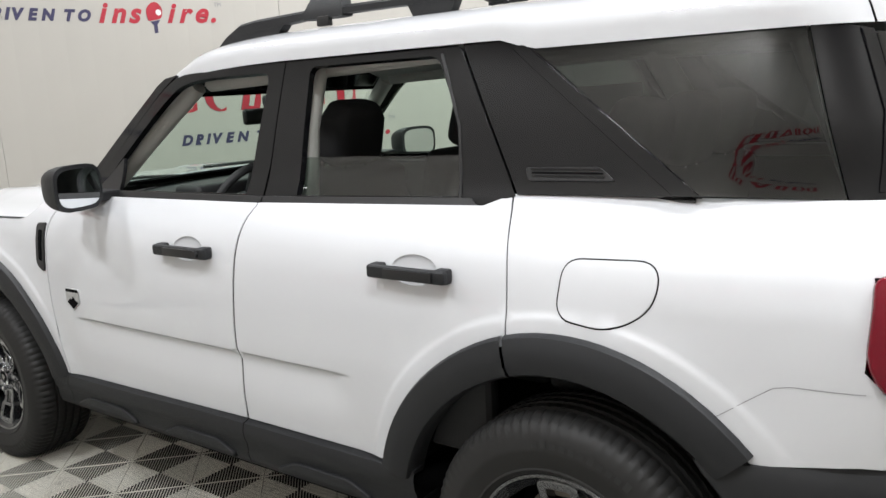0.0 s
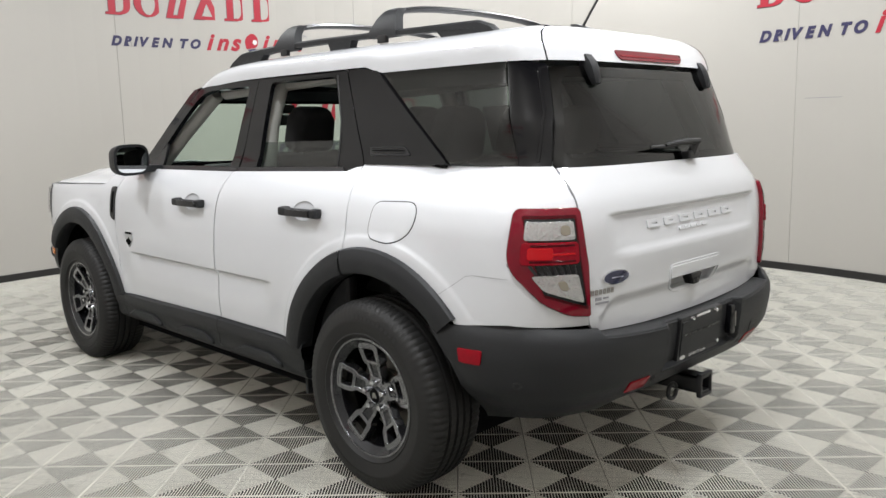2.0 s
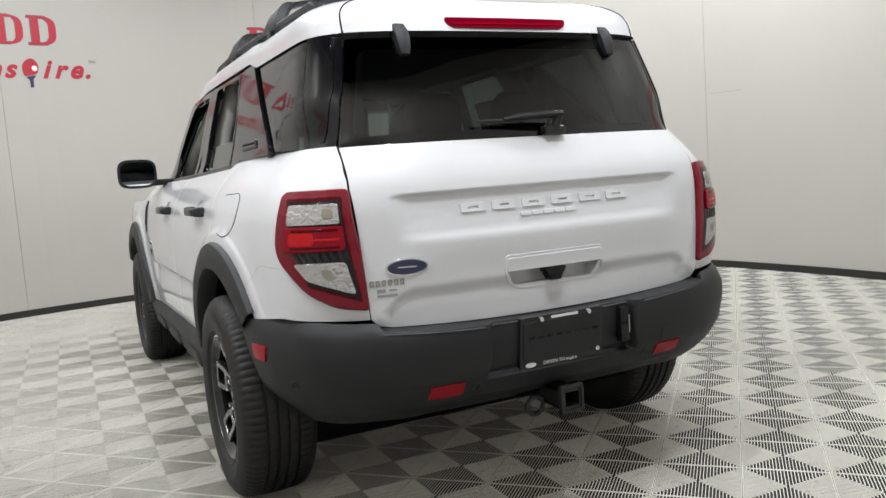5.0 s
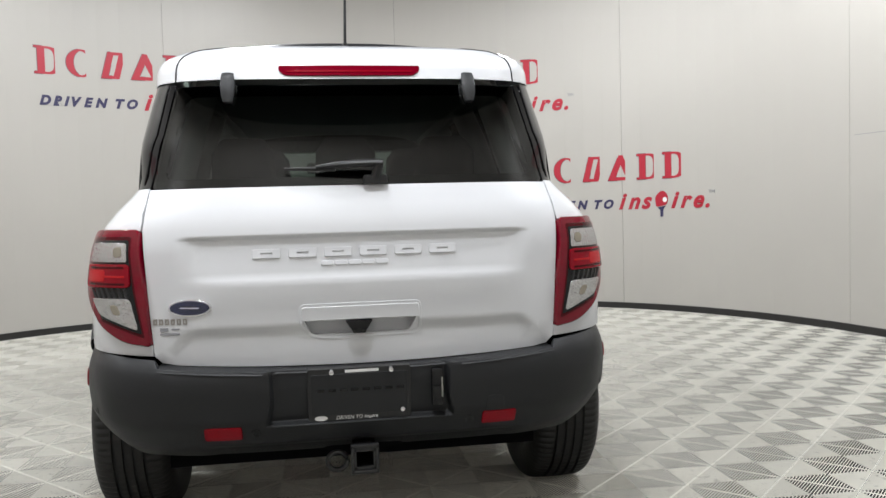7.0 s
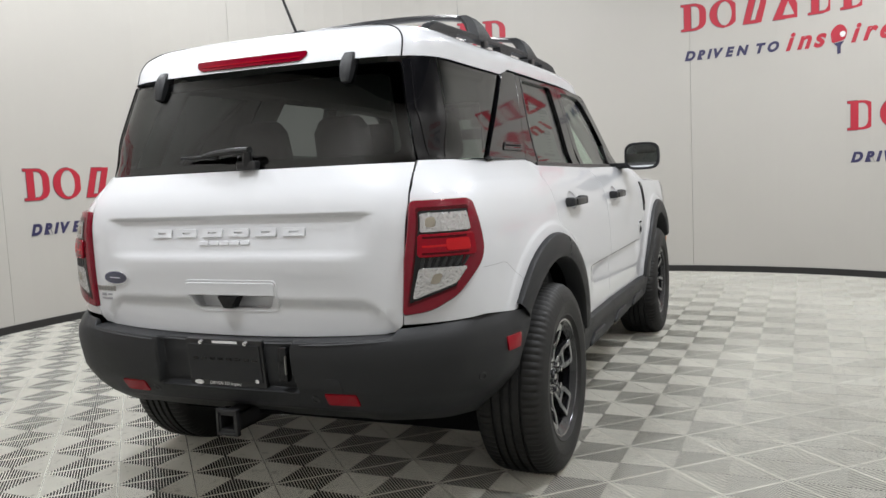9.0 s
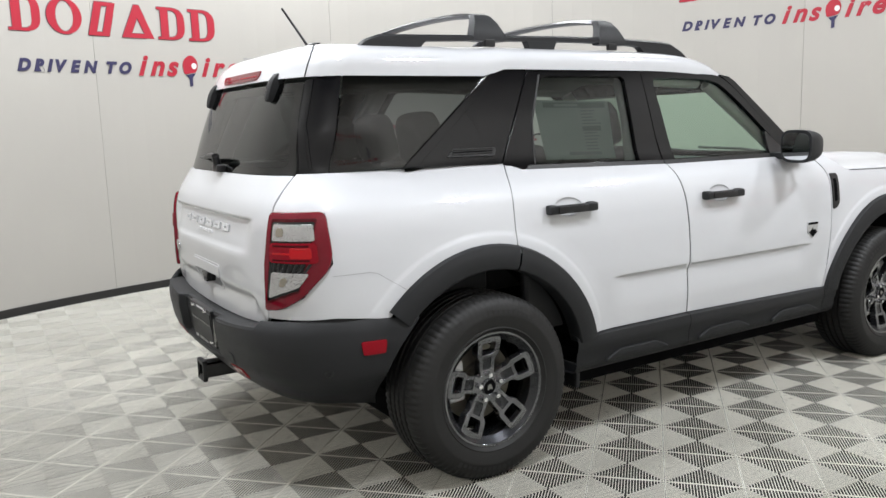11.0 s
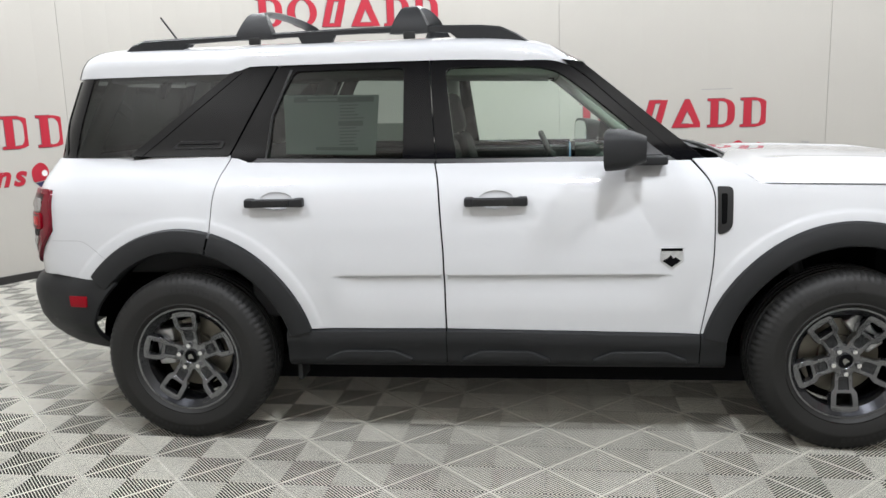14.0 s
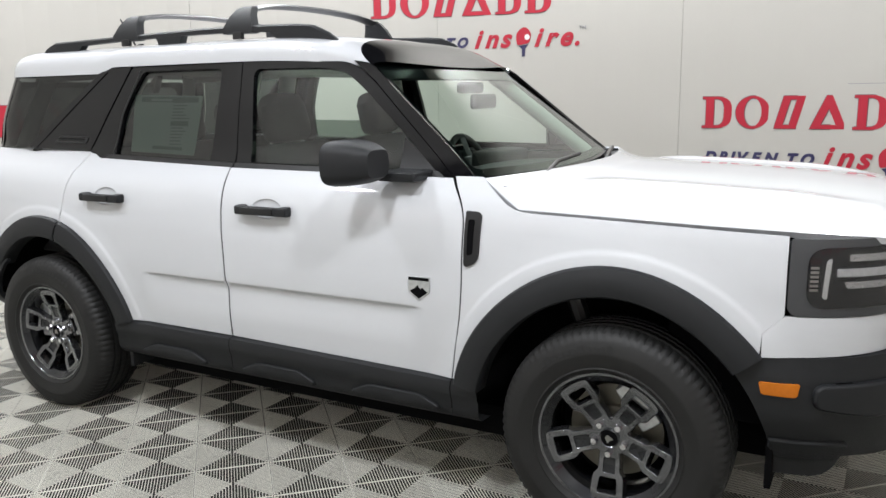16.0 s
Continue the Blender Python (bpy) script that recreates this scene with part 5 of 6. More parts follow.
# Blank plate with slogan strip
px = bumper_rear(0.0, 0.57)[0]
plate = lambda y, z: (px - 0.006 + (0.57 - z) * 0.10, y, z)
sheet("plate_holder", fillet([(-0.140, 0.488, 0.006), (0.166, 0.488, 0.006), (0.166, 0.646, 0.006), (-0.140, 0.646, 0.006)]), plate, M_SATIN, bump, "black blank plate holder", flip=True, lift=0.004, depth=0.02, step=0.05)
sheet("plate", fillet([(-0.130, 0.506, 0.004), (0.156, 0.506, 0.004), (0.156, 0.630, 0.004), (-0.130, 0.630, 0.004)]), plate, M_PLASTIC, bump, "black paperless plate blank", flip=True, lift=0.008, depth=0.004, step=0.05, roll=0.001)
for k in range(8):
    y1 = 0.140 - k * 0.034
    sheet("faint_mark", [(y1 - 0.022, 0.578), (y1, 0.578), (y1, 0.586), (y1 - 0.022, 0.586)], plate, M_BLACK, bump, flip=True, lift=0.0092, depth=0.001, step=0.05, roll=0.0003)
for y, z in ((0.096, 0.637), (-0.082, 0.637), (-0.115, 0.512)):
    q = plate(y, z)
    lathe("plate_screw", [(0, q[0] - 0.017), (0.007, q[0] - 0.016), (0.009, q[0] - 0.006), (0, q[0] - 0.006)], M_CHROME, bump, axis="x", centre=(0, y, z), n=16)
sheet("dealer_bar", [(-0.045, 0.634), (0.055, 0.634), (0.055, 0.642), (-0.045, 0.642)], plate, M_WHITEINK, bump, flip=True, lift=0.0055, depth=0.001, step=0.05, roll=0.0003)
sheet("plate_oval", ellipse(0.130, 0.496, 0.019, 0.0075, 20), plate, M_WHITEINK, bump, flip=True, lift=0.0055, depth=0.001, step=0.02, roll=0.0003)
me, w = text_mesh("DRIVEN TO inspire", 0.0155, 0.2, 0.0, 0.0003)
me.materials.append(M_WHITEINK)
ob = new("plate_slogan", me)
ob.parent = bump
q = plate(0.082, 0.4925)
ob.matrix_local = Matrix.Translation((q[0] - 0.006, 0.085, 0.4905)) @ Matrix.Rotation(radians(-90), 4, "Z") @ Matrix.Rotation(radians(90), 4, "X")
# Trailer socket in the recess, tow hitch below
part("socket_cover", box_bm((0.03, 0.035, 0.115), (px - 0.012, -0.222, 0.575), 0.008), M_BLACK, bump)
part("socket_lip", box_bm((0.012, 0.005, 0.06), (px - 0.024, -0.236, 0.575), 0.002), M_STEEL, bump, "bright metal edge of the trailer socket")
sheet("tow_eye_cover", fillet([(-0.430, 0.492), (-0.372, 0.492), (-0.376, 0.538, 0.012), (-0.426, 0.538, 0.012)]), bumper_rear, M_PLASTIC, bump, flip=True, lift=0.0025, depth=0.004, step=0.03, roll=0.001)
bm = bmesh.new()
for y, z, sy_, sz in ((-0.026, 0.372, 0.008, 0.062), (0.034, 0.372, 0.008, 0.062), (0.004, 0.399, 0.068, 0.008), (0.004, 0.345, 0.068, 0.008)):
    box_bm((0.24, sy_, sz), (-0.74, y, z), bm=bm)
for y, z, sy_, sz in ((-0.033, 0.372, 0.010, 0.090), (0.041, 0.372, 0.010, 0.090), (0.004, 0.410, 0.084, 0.012), (0.004, 0.334, 0.084, 0.012)):
    box_bm((0.02, sy_, sz), (-0.855, y, z), 0.003, bm=bm)
part("tow_hitch", bm, M_SATIN, bump, "black square tow hitch receiver")
part("hitch_bracket", box_bm((0.30, 0.26, 0.08), (-0.58, 0.0, 0.40), 0.03), M_GAP, bump)
tube("chain_loop", [(-0.77, 0.085 + 0.03 * math.cos(a), 0.345 + 0.028 * math.sin(a)) for a in np.linspace(0, 2 * math.pi, 17)], 0.008, M_SATIN, bump, "black safety chain loop")

# Underside
part("underbody", box_bm((3.3, 1.45, 0.12), (1.35, 0, 0.27), 0.03), M_GAP, car, "dark underside")
part("underbody", box_bm((1.35, 1.60, 0.10), (1.33, 0, 0.36), 0.02), M_GAP, car)
tube("silencer", [(-0.50, -0.35, 0.42), (-0.50, 0.35, 0.42)], 0.07, M_GAP, car)

# ---- front end ----
for g in (1, -1):
    fl = g > 0
    side = (lambda k: lambda s, z: body(s, z, k))(g)
    e0 = s_front(3.158)
    e1 = e0 + 0.62
    bez = sheet("head_lamp", fillet([(e0, 0.813, 0.035), (e1, 0.813, 0.02), (e1, 1.024, 0.02), (e0, 1.024, 0.008)]), side, M_BEZEL, car, "dark-framed headlamp with clear lens", flip=fl, lift=0.002, depth=0.05, step=0.03)
    inside_o = fillet([(e0 + 0.045, 0.838, 0.05), (e1 - 0.04, 0.838, 0.03), (e1 - 0.04, 1.008, 0.03), (e0 + 0.045, 1.000, 0.05)])
    sheet("lamp_bowl", inside_o, side, M_BLACK, bez, flip=fl, lift=0.004, depth=0.002, step=0.03, roll=0.0005)
    sheet("day_lamp", fillet([(e0 + 0.12, 0.925, 0.004), (e0 + 0.42, 0.925, 0.004), (e0 + 0.42, 0.947, 0.004), (e0 + 0.12, 0.945, 0.004)]), side, M_ALU, bez, "pale light bar", flip=fl, lift=0.008, depth=0.004, step=0.03)
    sheet("day_lamp", fillet([(e0 + 0.15, 0.893, 0.004), (e0 + 0.27, 0.893, 0.004), (e0 + 0.27, 0.910, 0.004), (e0 + 0.14, 0.910, 0.004)]), side, M_SILVERREF, bez, flip=fl, lift=0.007, depth=0.004, step=0.03)
    sheet("day_lamp", fillet([(e0 + 0.15, 0.966, 0.004), (e0 + 0.28, 0.966, 0.004), (e0 + 0.28, 0.984, 0.004), (e0 + 0.15, 0.984, 0.004)]), side, M_SILVERREF, bez, flip=fl, lift=0.007, depth=0.004, step=0.03)
    sheet("side_light", fillet([(e0 + 0.084, 0.868, 0.006), (e0 + 0.096, 0.862, 0.006), (e0 + 0.104, 0.975, 0.006), (e0 + 0.090, 0.968, 0.006)]), side, M_CHROME, bez, flip=fl, lift=0.008, depth=0.004, step=0.02, roll=0.001)
    for k in range(6):
        sheet("side_fin", [(e0 + 0.052, 0.885 + 0.012 * k), (e0 + 0.072, 0.885 + 0.012 * k), (e0 + 0.072, 0.891 + 0.012 * k), (e0 + 0.052, 0.891 + 0.012 * k)], side, M_STEEL, bez, flip=fl, lift=0.007, depth=0.002, step=0.03, roll=0.0005)
    sheet("lens", inside_o, side, M_LENS, bez, flip=fl, lift=0.014, depth=0, step=0.04)
    # white band below the lamp, then dark bumper
    f0 = s_front(3.10)
    sheet("front_band", [Vector(p) for p in [(f0 + 0.0018, 0.7585), (f0 + 0.0018, 0.692), (f0 + 0.5, 0.712), (f0 + 0.95, 0.715), (f0 + 0.95, 0.809), (e0 - 0.0042, 0.8093)]], side, M_WHITE, car, "white band under the headlamp", flip=fl, step=0.04)
    fb = (lambda k: lambda s, z: (lambda p: (p[0] + 0.03 * step_up(s, 3.0, 3.6), p[1] * (WBP(min(0.66, max(0.36, z))) + 0.0) / WB(z), z))(body(s, z, k)))(g)
    o = [Vector(p) for p in arc(AXLE, HUB_Z, 0.458, -2, 46, 14)[::1]] + [Vector(p) for p in [(s_front(3.095), 0.688), (f0 + 0.5, 0.708), (f0 + 0.95, 0.712), (f0 + 0.95, 0.40), (s_front(3.25), 0.36), (s_front(3.14), 0.335)]]
    fbump = sheet("front_bumper", o, fb, M_PLASTIC, car, "grained dark plastic front bumper", flip=fl, step=0.04, depth=0.05)
    sheet("side_marker", fillet([(s_front(3.105), 0.586, 0.008), (s_front(3.190), 0.583, 0.008), (s_front(3.195), 0.620, 0.006), (s_front(3.098), 0.620, 0.006)]), fb, M_AMBER, fbump, "amber side marker lamp", flip=fl, lift=0.004, depth=0.008, step=0.03, roll=0.002)
    sheet("bumper_wing", fillet([(s_front(3.235), 0.56, 0.02), (s_front(3.36), 0.53, 0.02), (s_front(3.52), 0.56), (s_front(3.52), 0.63), (s_front(3.33), 0.615, 0.02), (s_front(3.235), 0.61, 0.02)]), fb, M_PLASTIC, fbump, flip=fl, lift=0.02, depth=0.03, step=0.03, roll=0.012)
    sheet("bumper_foot", fillet([(s_front(3.125), 0.31, 0.02), (s_front(3.27), 0.31, 0.05), (s_front(3.31), 0.425, 0.02), (s_front(3.13), 0.432)]), fb, M_PLASTIC, fbump, flip=fl, lift=0.012, depth=0.06, step=0.03, roll=0.008)
    # grille half
    q0 = e1 + 0.006
    full = XF + float(FRONT_RUN[-1])
    sheet("grille", [(q0, 0.835), (full, 0.835), (full, 1.024), (q0, 1.024)], side, M_SATIN, car, "dark front grille", flip=fl, step=0.05, lift=-0.004, depth=0.03)
    sheet("grille_bar", [(q0, 0.915), (full, 0.915), (full, 0.950), (q0, 0.950)], side, M_PLASTIC, car, flip=fl, step=0.05, lift=0.006, depth=0.02)
bm = box_bm((0.5, 1.5, 0.4), (3.05, 0, 0.62), 0.05)
part("engine_bay", bm, M_GAP, car)

# ---- wheels ----
def wheel_set(g, x):
    w = lathe("wheel", [(0.205, -0.17), (0.222, -0.165), (0.212, -0.10), (0.196, -0.03), (0.200, 0.035), (0.2245, 0.045), (0.2275, 0.050), (0.2245, 0.0535), (0.216, 0.0530), (0.208, 0.046), (0.190, 0.030), (0.186, -0.03), (0.200, -0.10), (0.205, -0.165)], M_RIMDARK, car, "dark grey five-spoke alloy wheel", closed=True, n=72)
    w.matrix_local = Matrix.Translation((x, g * 0.855, HUB_Z)) @ (Matrix.Identity(4) if g > 0 else Matrix.Rotation(math.pi, 4, "Z")) @ Matrix.Rotation(radians(36 if x > 1 else 3), 4, "Y")
    lathe("rim_lip", [(0.2125, 0.0480), (0.2165, 0.0545), (0.2240, 0.0550), (0.2285, 0.0510), (0.2260, 0.0460)], M_RIM, w, n=72, closed=True)
    # tyre
    bm = bmesh.new()
    n = 255
    prof = [(0.222, -0.172), (0.236, -0.182), (0.262, -0.190), (0.295, -0.193), (0.325, -0.187), (0.346, -0.174), (0.3565, -0.160), (0.3615, -0.140), (0.3620, -0.118), (0.352, -0.116), (0.352, -0.107), (0.3635, -0.105), (0.364, -0.083), (0.354, -0.081), (0.354, -0.072), (0.3642, -0.070), (0.3642, -0.050), (0.354, -0.048), (0.354, -0.039), (0.364, -0.037), (0.3635, -0.015), (0.352, -0.013), (0.352, -0.004), (0.3620, -0.002), (0.3615, 0.020), (0.3565, 0.040), (0.346, 0.054), (0.325, 0.067), (0.295, 0.073), (0.290, 0.0745), (0.284, 0.0735), (0.262, 0.070), (0.244, 0.064), (0.239, 0.066), (0.236, 0.062), (0.224, 0.052)]
    rings = []
    for r, h in prof:
        ring = []
        for i in range(n):
            a = 2 * math.pi * i / n
            rr = r
            if (r > 0.345 and (h > 0.0 or h < -0.12)) and i % 3 == 0:
                rr = r - 0.0050
            elif r > 0.36 and i % 3 == 0:
                rr = r - 0.002
            ring.append(bm.verts.new((rr * math.cos(a), h, rr * math.sin(a))))
        rings.append(ring)
    for a, b in zip(rings, rings[1:]):
        for i in range(n):
            bm.faces.new((a[i], a[(i + 1) % n], b[(i + 1) % n], b[i]))
    bmesh.ops.recalc_face_normals(bm, faces=bm.faces)
    part("tyre", bm, M_RUBBER, w, "black road tyre with moulded sidewall", angle=28)
    # moulded marks on the sidewall stand for the maker's name
    for a0 in (128, 308):
        for k in range(11):
            a = a0 - k * 4.4
            mk = (lambda aa: lambda p, q: ((q) * math.cos(radians(aa + p)), 0.0735 - 0.16 * max(0, q - 0.295) + 0.0006, (q) * math.sin(radians(aa + p))))(a)
            sheet("sidewall_mark", [(-1.4, 0.297), (1.4, 0.297), (1.4, 0.318 if k in (0, 4, 9) else 0.311), (-1.4, 0.318 if k in (0, 4, 9) else 0.311)], mk, M_MARK, w, flip=False, step=5, depth=0, lift=0.0008)
    # spokes
    dish = lambda r: 0.012 + 0.030 * step_up(r, 0.07, 0.20)
    face = lambda a, b: (a, dish(math.hypot(a, b)), b)
    for k in range(5):
        ang = radians(90 + 72 * k)
        c, s = math.cos(ang), math.sin(ang)
        turn_ = (lambda c, s: lambda r, t: (r * c - t * s, dish(math.hypot(r, t)), r * s + t * c))(c, s)
        outer = fillet([(0.026, -0.027), (0.070, -0.031, 0.01), (0.110, -0.031, 0.010), (0.125, -0.046, 0.010), (0.196, -0.051, 0.014), (0.205, 0.0, 0.02), (0.196, 0.051, 0.014), (0.125, 0.046, 0.010), (0.110, 0.031, 0.010), (0.070, 0.031, 0.01), (0.026, 0.027)])
        hole = fillet([(0.128, -0.030, 0.010), (0.182, -0.035, 0.012), (0.182, 0.035, 0.012), (0.128, 0.030, 0.010)])
        slot = fillet([(0.066, -0.014, 0.006), (0.074, -0.021, 0.006), (0.119, -0.022, 0.004), (0.119, 0.022, 0.004), (0.074, 0.021, 0.006), (0.066, 0.014, 0.006)])
        sheet("spoke", outer, turn_, M_RIM, w, holes=[hole, slot], step=0.02, depth=0.034, roll=0.004, flip=True)
        # the floor of the groove down the spoke
        sheet("spoke_groove", slot, turn_, M_RIMDARK, w, step=0.02, depth=0, lift=-0.005, flip=True)
        bm = bmesh.new()
        bmesh.ops.create_cone(bm, segments=6, radius1=0.0125, radius2=0.0100, depth=0.022, cap_ends=True, matrix=Matrix.Translation((0.050 * math.cos(ang), 0.024, 0.050 * math.sin(ang))) @ Matrix.Rotation(radians(-90), 4, "X"))
        bmesh.ops.bevel(bm, geom=bm.edges[:], offset=0.002, segments=2, affect="EDGES")
        part("lug_nut", bm, M_CHROME, w, "chrome lug nut")
    lathe("hub", [(0, 0.004), (0.058, 0.004), (0.064, 0.0), (0.066, -0.02), (0, -0.02)], M_RIM, w, n=40)
    hub_o = ellipse(0, 0, 0.058, 0.058, 40)
    sheet("hub_face", hub_o, lambda a, b: (a, 0.0135, b), M_RIM, w, step=0.02, depth=0.012, roll=0.003, flip=True, holes=[])
    lathe("centre_cap", [(0, 0.024), (0.024, 0.023), (0.0275, 0.019), (0.0275, 0.010), (0, 0.010)], M_GAP, w, "black centre cap with a silver ring", n=40)
    lathe("cap_ring", [(0.0265, 0.022), (0.029, 0.0245), (0.0315, 0.021), (0.0315, 0.011), (0.0265, 0.011)], M_RIM, w, n=40, closed=True)
    sheet("cap_mark", fillet([(-0.012, -0.010, 0.004), (0.002, -0.006, 0.004), (0.012, -0.012, 0.004), (0.010, 0.008, 0.006), (-0.004, 0.013, 0.006)]), lambda a, b: (a, 0.0245, b), M_STEEL, w, step=0.02, depth=0.001, roll=0.0003, flip=True)
    lathe("brake_disc", [(0.06, -0.05), (0.06, -0.042), (0.085, -0.042), (0.086, -0.060), (0.152, -0.060), (0.152, -0.085), (0.06, -0.085)], M_DISC, w, "brown-grey steel brake disc", n=56)
    bm = box_bm((0.075, 0.075, 0.16), (0.125 * g * (1 if x > 1 else -1), -0.055, 0.04), 0.012, 3)
    part("brake_caliper", bm, M_ALU, w, "cast aluminium brake caliper")
    lathe("drum_back", [(0, -0.10), (0.19, -0.10), (0.19, -0.13), (0, -0.13)], M_GAP, w, n=40)
    return w


for g in (1, -1):
    for x in (0.0, AXLE):
        wheel_set(g, x)

# ---- roof rack ----
for g in (1, -1):
    rows = []
    for x, zt, zb in ((-0.33, 1.660, 1.652), (-0.30, 1.684, 1.655), (-0.24, 1.704, 1.676), (0.26, 1.714, 1.692), (0.70, 1.722, 1.697), (1.0, 1.722, 1.696), (1.25, 1.714, 1.676), (1.33, 1.706, 1.655), (1.40, 1.675, 1.632), (1.46, 1.635, 1.612)):
        y0 = 0.532
        rows.append([(x, g * (y0 - 0.018), zb), (x, g * (y0 + 0.020), zb), (x, g * (y0 + 0.020), zt - 0.008), (x, g * (y0 + 0.010), zt), (x, g * (y0 - 0.010), zt), (x, g * (y0 - 0.018), zt - 0.008)])
    rail = grid_mesh("roof_rail", rows, M_PLASTIC, car, "black raised roof rail", close=True, caps=True)
    prof = [(-0.30, 1.655), (-0.24, 1.676), (0.26, 1.692), (0.70, 1.697), (1.0, 1.696), (1.25, 1.676), (1.33, 1.655), (1.40, 1.632), (1.46, 1.612)]
    for x0, x1, cut in ((-0.31, -0.04, 0.05), (0.46, 0.62, 0.03), (1.12, 1.45, 0.04)):
        rws = []
        for t in np.linspace(0, 1, 9):
            x = x0 + (x1 - x0) * t
            zt = float(np.interp(x, [q[0] for q in prof], [q[1] for q in prof])) + 0.004
            zr = min((abs(roof_point(x + 0.28, q).y - 0.532), roof_point(x + 0.28, q).z) for q in rows_th)[1] - 0.012
            zr = min(zr, zt - 0.004)
            if x0 < 1 and t == 1 or x0 > -0.2 and t == 0:
                zr = zt - 0.006
            rws.append([(x, g * 0.515, zr), (x, g * 0.551, zr), (x, g * 0.551, zt), (x, g * 0.515, zt)])
        grid_mesh("rail_foot", rws, M_PLASTIC, rail, close=True, caps=True)
for x in (0.265, 0.945):
    rows = []
    for i in range(17):
        y = -0.465 + 0.93 * i / 16
        z = 1.806 + 0.018 * (1 - (y / 0.45) ** 2) - 0.010 * (abs(y) / 0.45) ** 6
        rows.append([(x - 0.036, y, z), (x - 0.010, y, z + 0.013), (x + 0.020, y, z + 0.013), (x + 0.042, y, z + 0.002), (x + 0.015, y, z - 0.010), (x - 0.025, y, z - 0.008)])
    bar = grid_mesh("cross_bar", rows, M_SATIN, car, "black aero cross bar", close=True, caps=True)
    for g in (1, -1):
        rws = []
        for t, y, hw, z in ((0, 0.548, 0.090, 1.690), (0.2, 0.548, 0.088, 1.715), (0.6, 0.524, 0.062, 1.765), (0.85, 0.497, 0.044, 1.795), (1.0, 0.475, 0.030, 1.806)):
            d = 0.030
            rws.append([(x - hw, g * (y - d), z), (x - hw * 0.9, g * (y + 0.006), z), (x + hw * 0.9, g * (y + 0.006), z), (x + hw, g * (y - d), z), (x + hw * 0.6, g * (y - d - 0.018), z), (x - hw * 0.6, g * (y - d - 0.018), z)])
        grid_mesh("bar_foot", rws, M_PLASTIC, bar, "black clamp foot", close=True, caps=True)
        part("clamp", box_bm((0.05, 0.02, 0.03), (x, g * 0.548, 1.682), 0.004), M_SATIN, bar)
tube("antenna", [(-0.27, 0.0, 1.668), (-0.31, 0.0, 1.72), (-0.41, 0.0, 1.862)], [0.007, 0.0055, 0.0045], M_SATIN, car, "short black roof antenna")
rows = [[(-0.36 + 0.10 * t + 0.075 * math.cos(a) * (1 - 0.75 * t), 0.030 * math.sin(a) * (1 - 0.7 * t), 1.674 + 0.05 * t) for a in np.linspace(0, 2 * math.pi, 16, endpoint=False)] for t in (0, 0.3, 0.7, 1.0)]
grid_mesh("antenna_base", rows, M_SATIN, car, close=True, caps=True)

# ---- cabin ----
def soft_box(name, size, centre, bevel, material, parent, label="", turn=None):
    return part(name, box_bm(size, centre, bevel, 4, turn=turn), material, parent, label)


def seat(cx, cy, width, back_h, lean, heads):
    tilt = Matrix.Rotation(radians(-lean), 4, "Y")
    s = soft_box("seat", (0.50, width, 0.16), (cx, cy, 0.74), 0.05, M_CLOTH, car, "black cloth car seat")
    soft_box("seat_back", (0.14, width, back_h), (cx - 0.32 - math.sin(radians(lean)) * back_h * 0.35, cy, 0.76 + back_h / 2), 0.055, M_CLOTH, s, turn=tilt)
    for hy in heads:
        top = 0.76 + back_h
        hx = cx - 0.34 - math.sin(radians(lean)) * back_h * 0.82
        hb = box_bm((0.12, 0.245, 0.215), (0, 0, 0), 0.055, 4)
        for v in hb.verts:
            v.co.y *= 1 - 0.9 * max(0.0, v.co.z) - 0.12 * (v.co.z > 0.06)
        hb.transform(Matrix.Translation((hx, cy + hy, top + 0.105)) @ tilt)
        part("headrest", hb, M_CLOTH, s)
        for d in (-0.05, 0.05):
            tube("headrest_post", [(hx, cy + hy + d, top - 0.04), (hx, cy + hy + d, top + 0.06)], 0.007, M_CHROME, s)
    return s


seat(1.46, 0.37, 0.50, 0.47, 14, (0,))
seat(1.45, -0.37, 0.50, 0.47, 14, (0,))
seat(0.42, 0.0, 1.24, 0.44, 12, (0.40, 0.0, -0.40))
rows = [[(x, y, z - 0.03 * (abs(y) / 0.7) ** 3) for y in np.linspace(-0.70, 0.70, 15)] for x, z in ((1.66, 0.86), (1.64, 0.98), (1.68, 1.07), (1.80, 1.115), (2.05, 1.125), (2.22, 1.12))]
dash = grid_mesh("dashboard", rows, M_DASH, car, "dark moulded dashboard")
soft_box("instrument_hood", (0.16, 0.34, 0.09), (1.73, 0.37, 1.115), 0.03, M_DASH, dash)
soft_box("dash_screen", (0.02, 0.21, 0.125), (1.655, 0.0, 1.135), 0.006, M_BLACK, dash, "small lit dash screen")
sheet("screen_face", [(-0.09, 1.085), (0.09, 1.085), (0.09, 1.185), (-0.09, 1.185)], lambda y, z: (1.6435, y, z), M_SCREEN, dash, flip=True, depth=0, step=0.1)
bm = bmesh.new()
ring = []
tilt = Matrix.Translation((1.58, 0.37, 1.06)) @ Matrix.Rotation(radians(65), 4, "Y")
for i in range(40):
    a = 2 * math.pi * i / 40
    ring.append([bm.verts.new(tilt @ Vector(((0.175 + 0.016 * math.cos(b)) * math.cos(a), (0.175 + 0.016 * math.cos(b)) * math.sin(a), 0.016 * math.sin(b)))) for b in np.linspace(0, 2 * math.pi, 10, endpoint=False)])
for i in range(40):
    for k in range(10):
        bm.faces.new((ring[i][k], ring[(i + 1) % 40][k], ring[(i + 1) % 40][(k + 1) % 10], ring[i][(k + 1) % 10]))
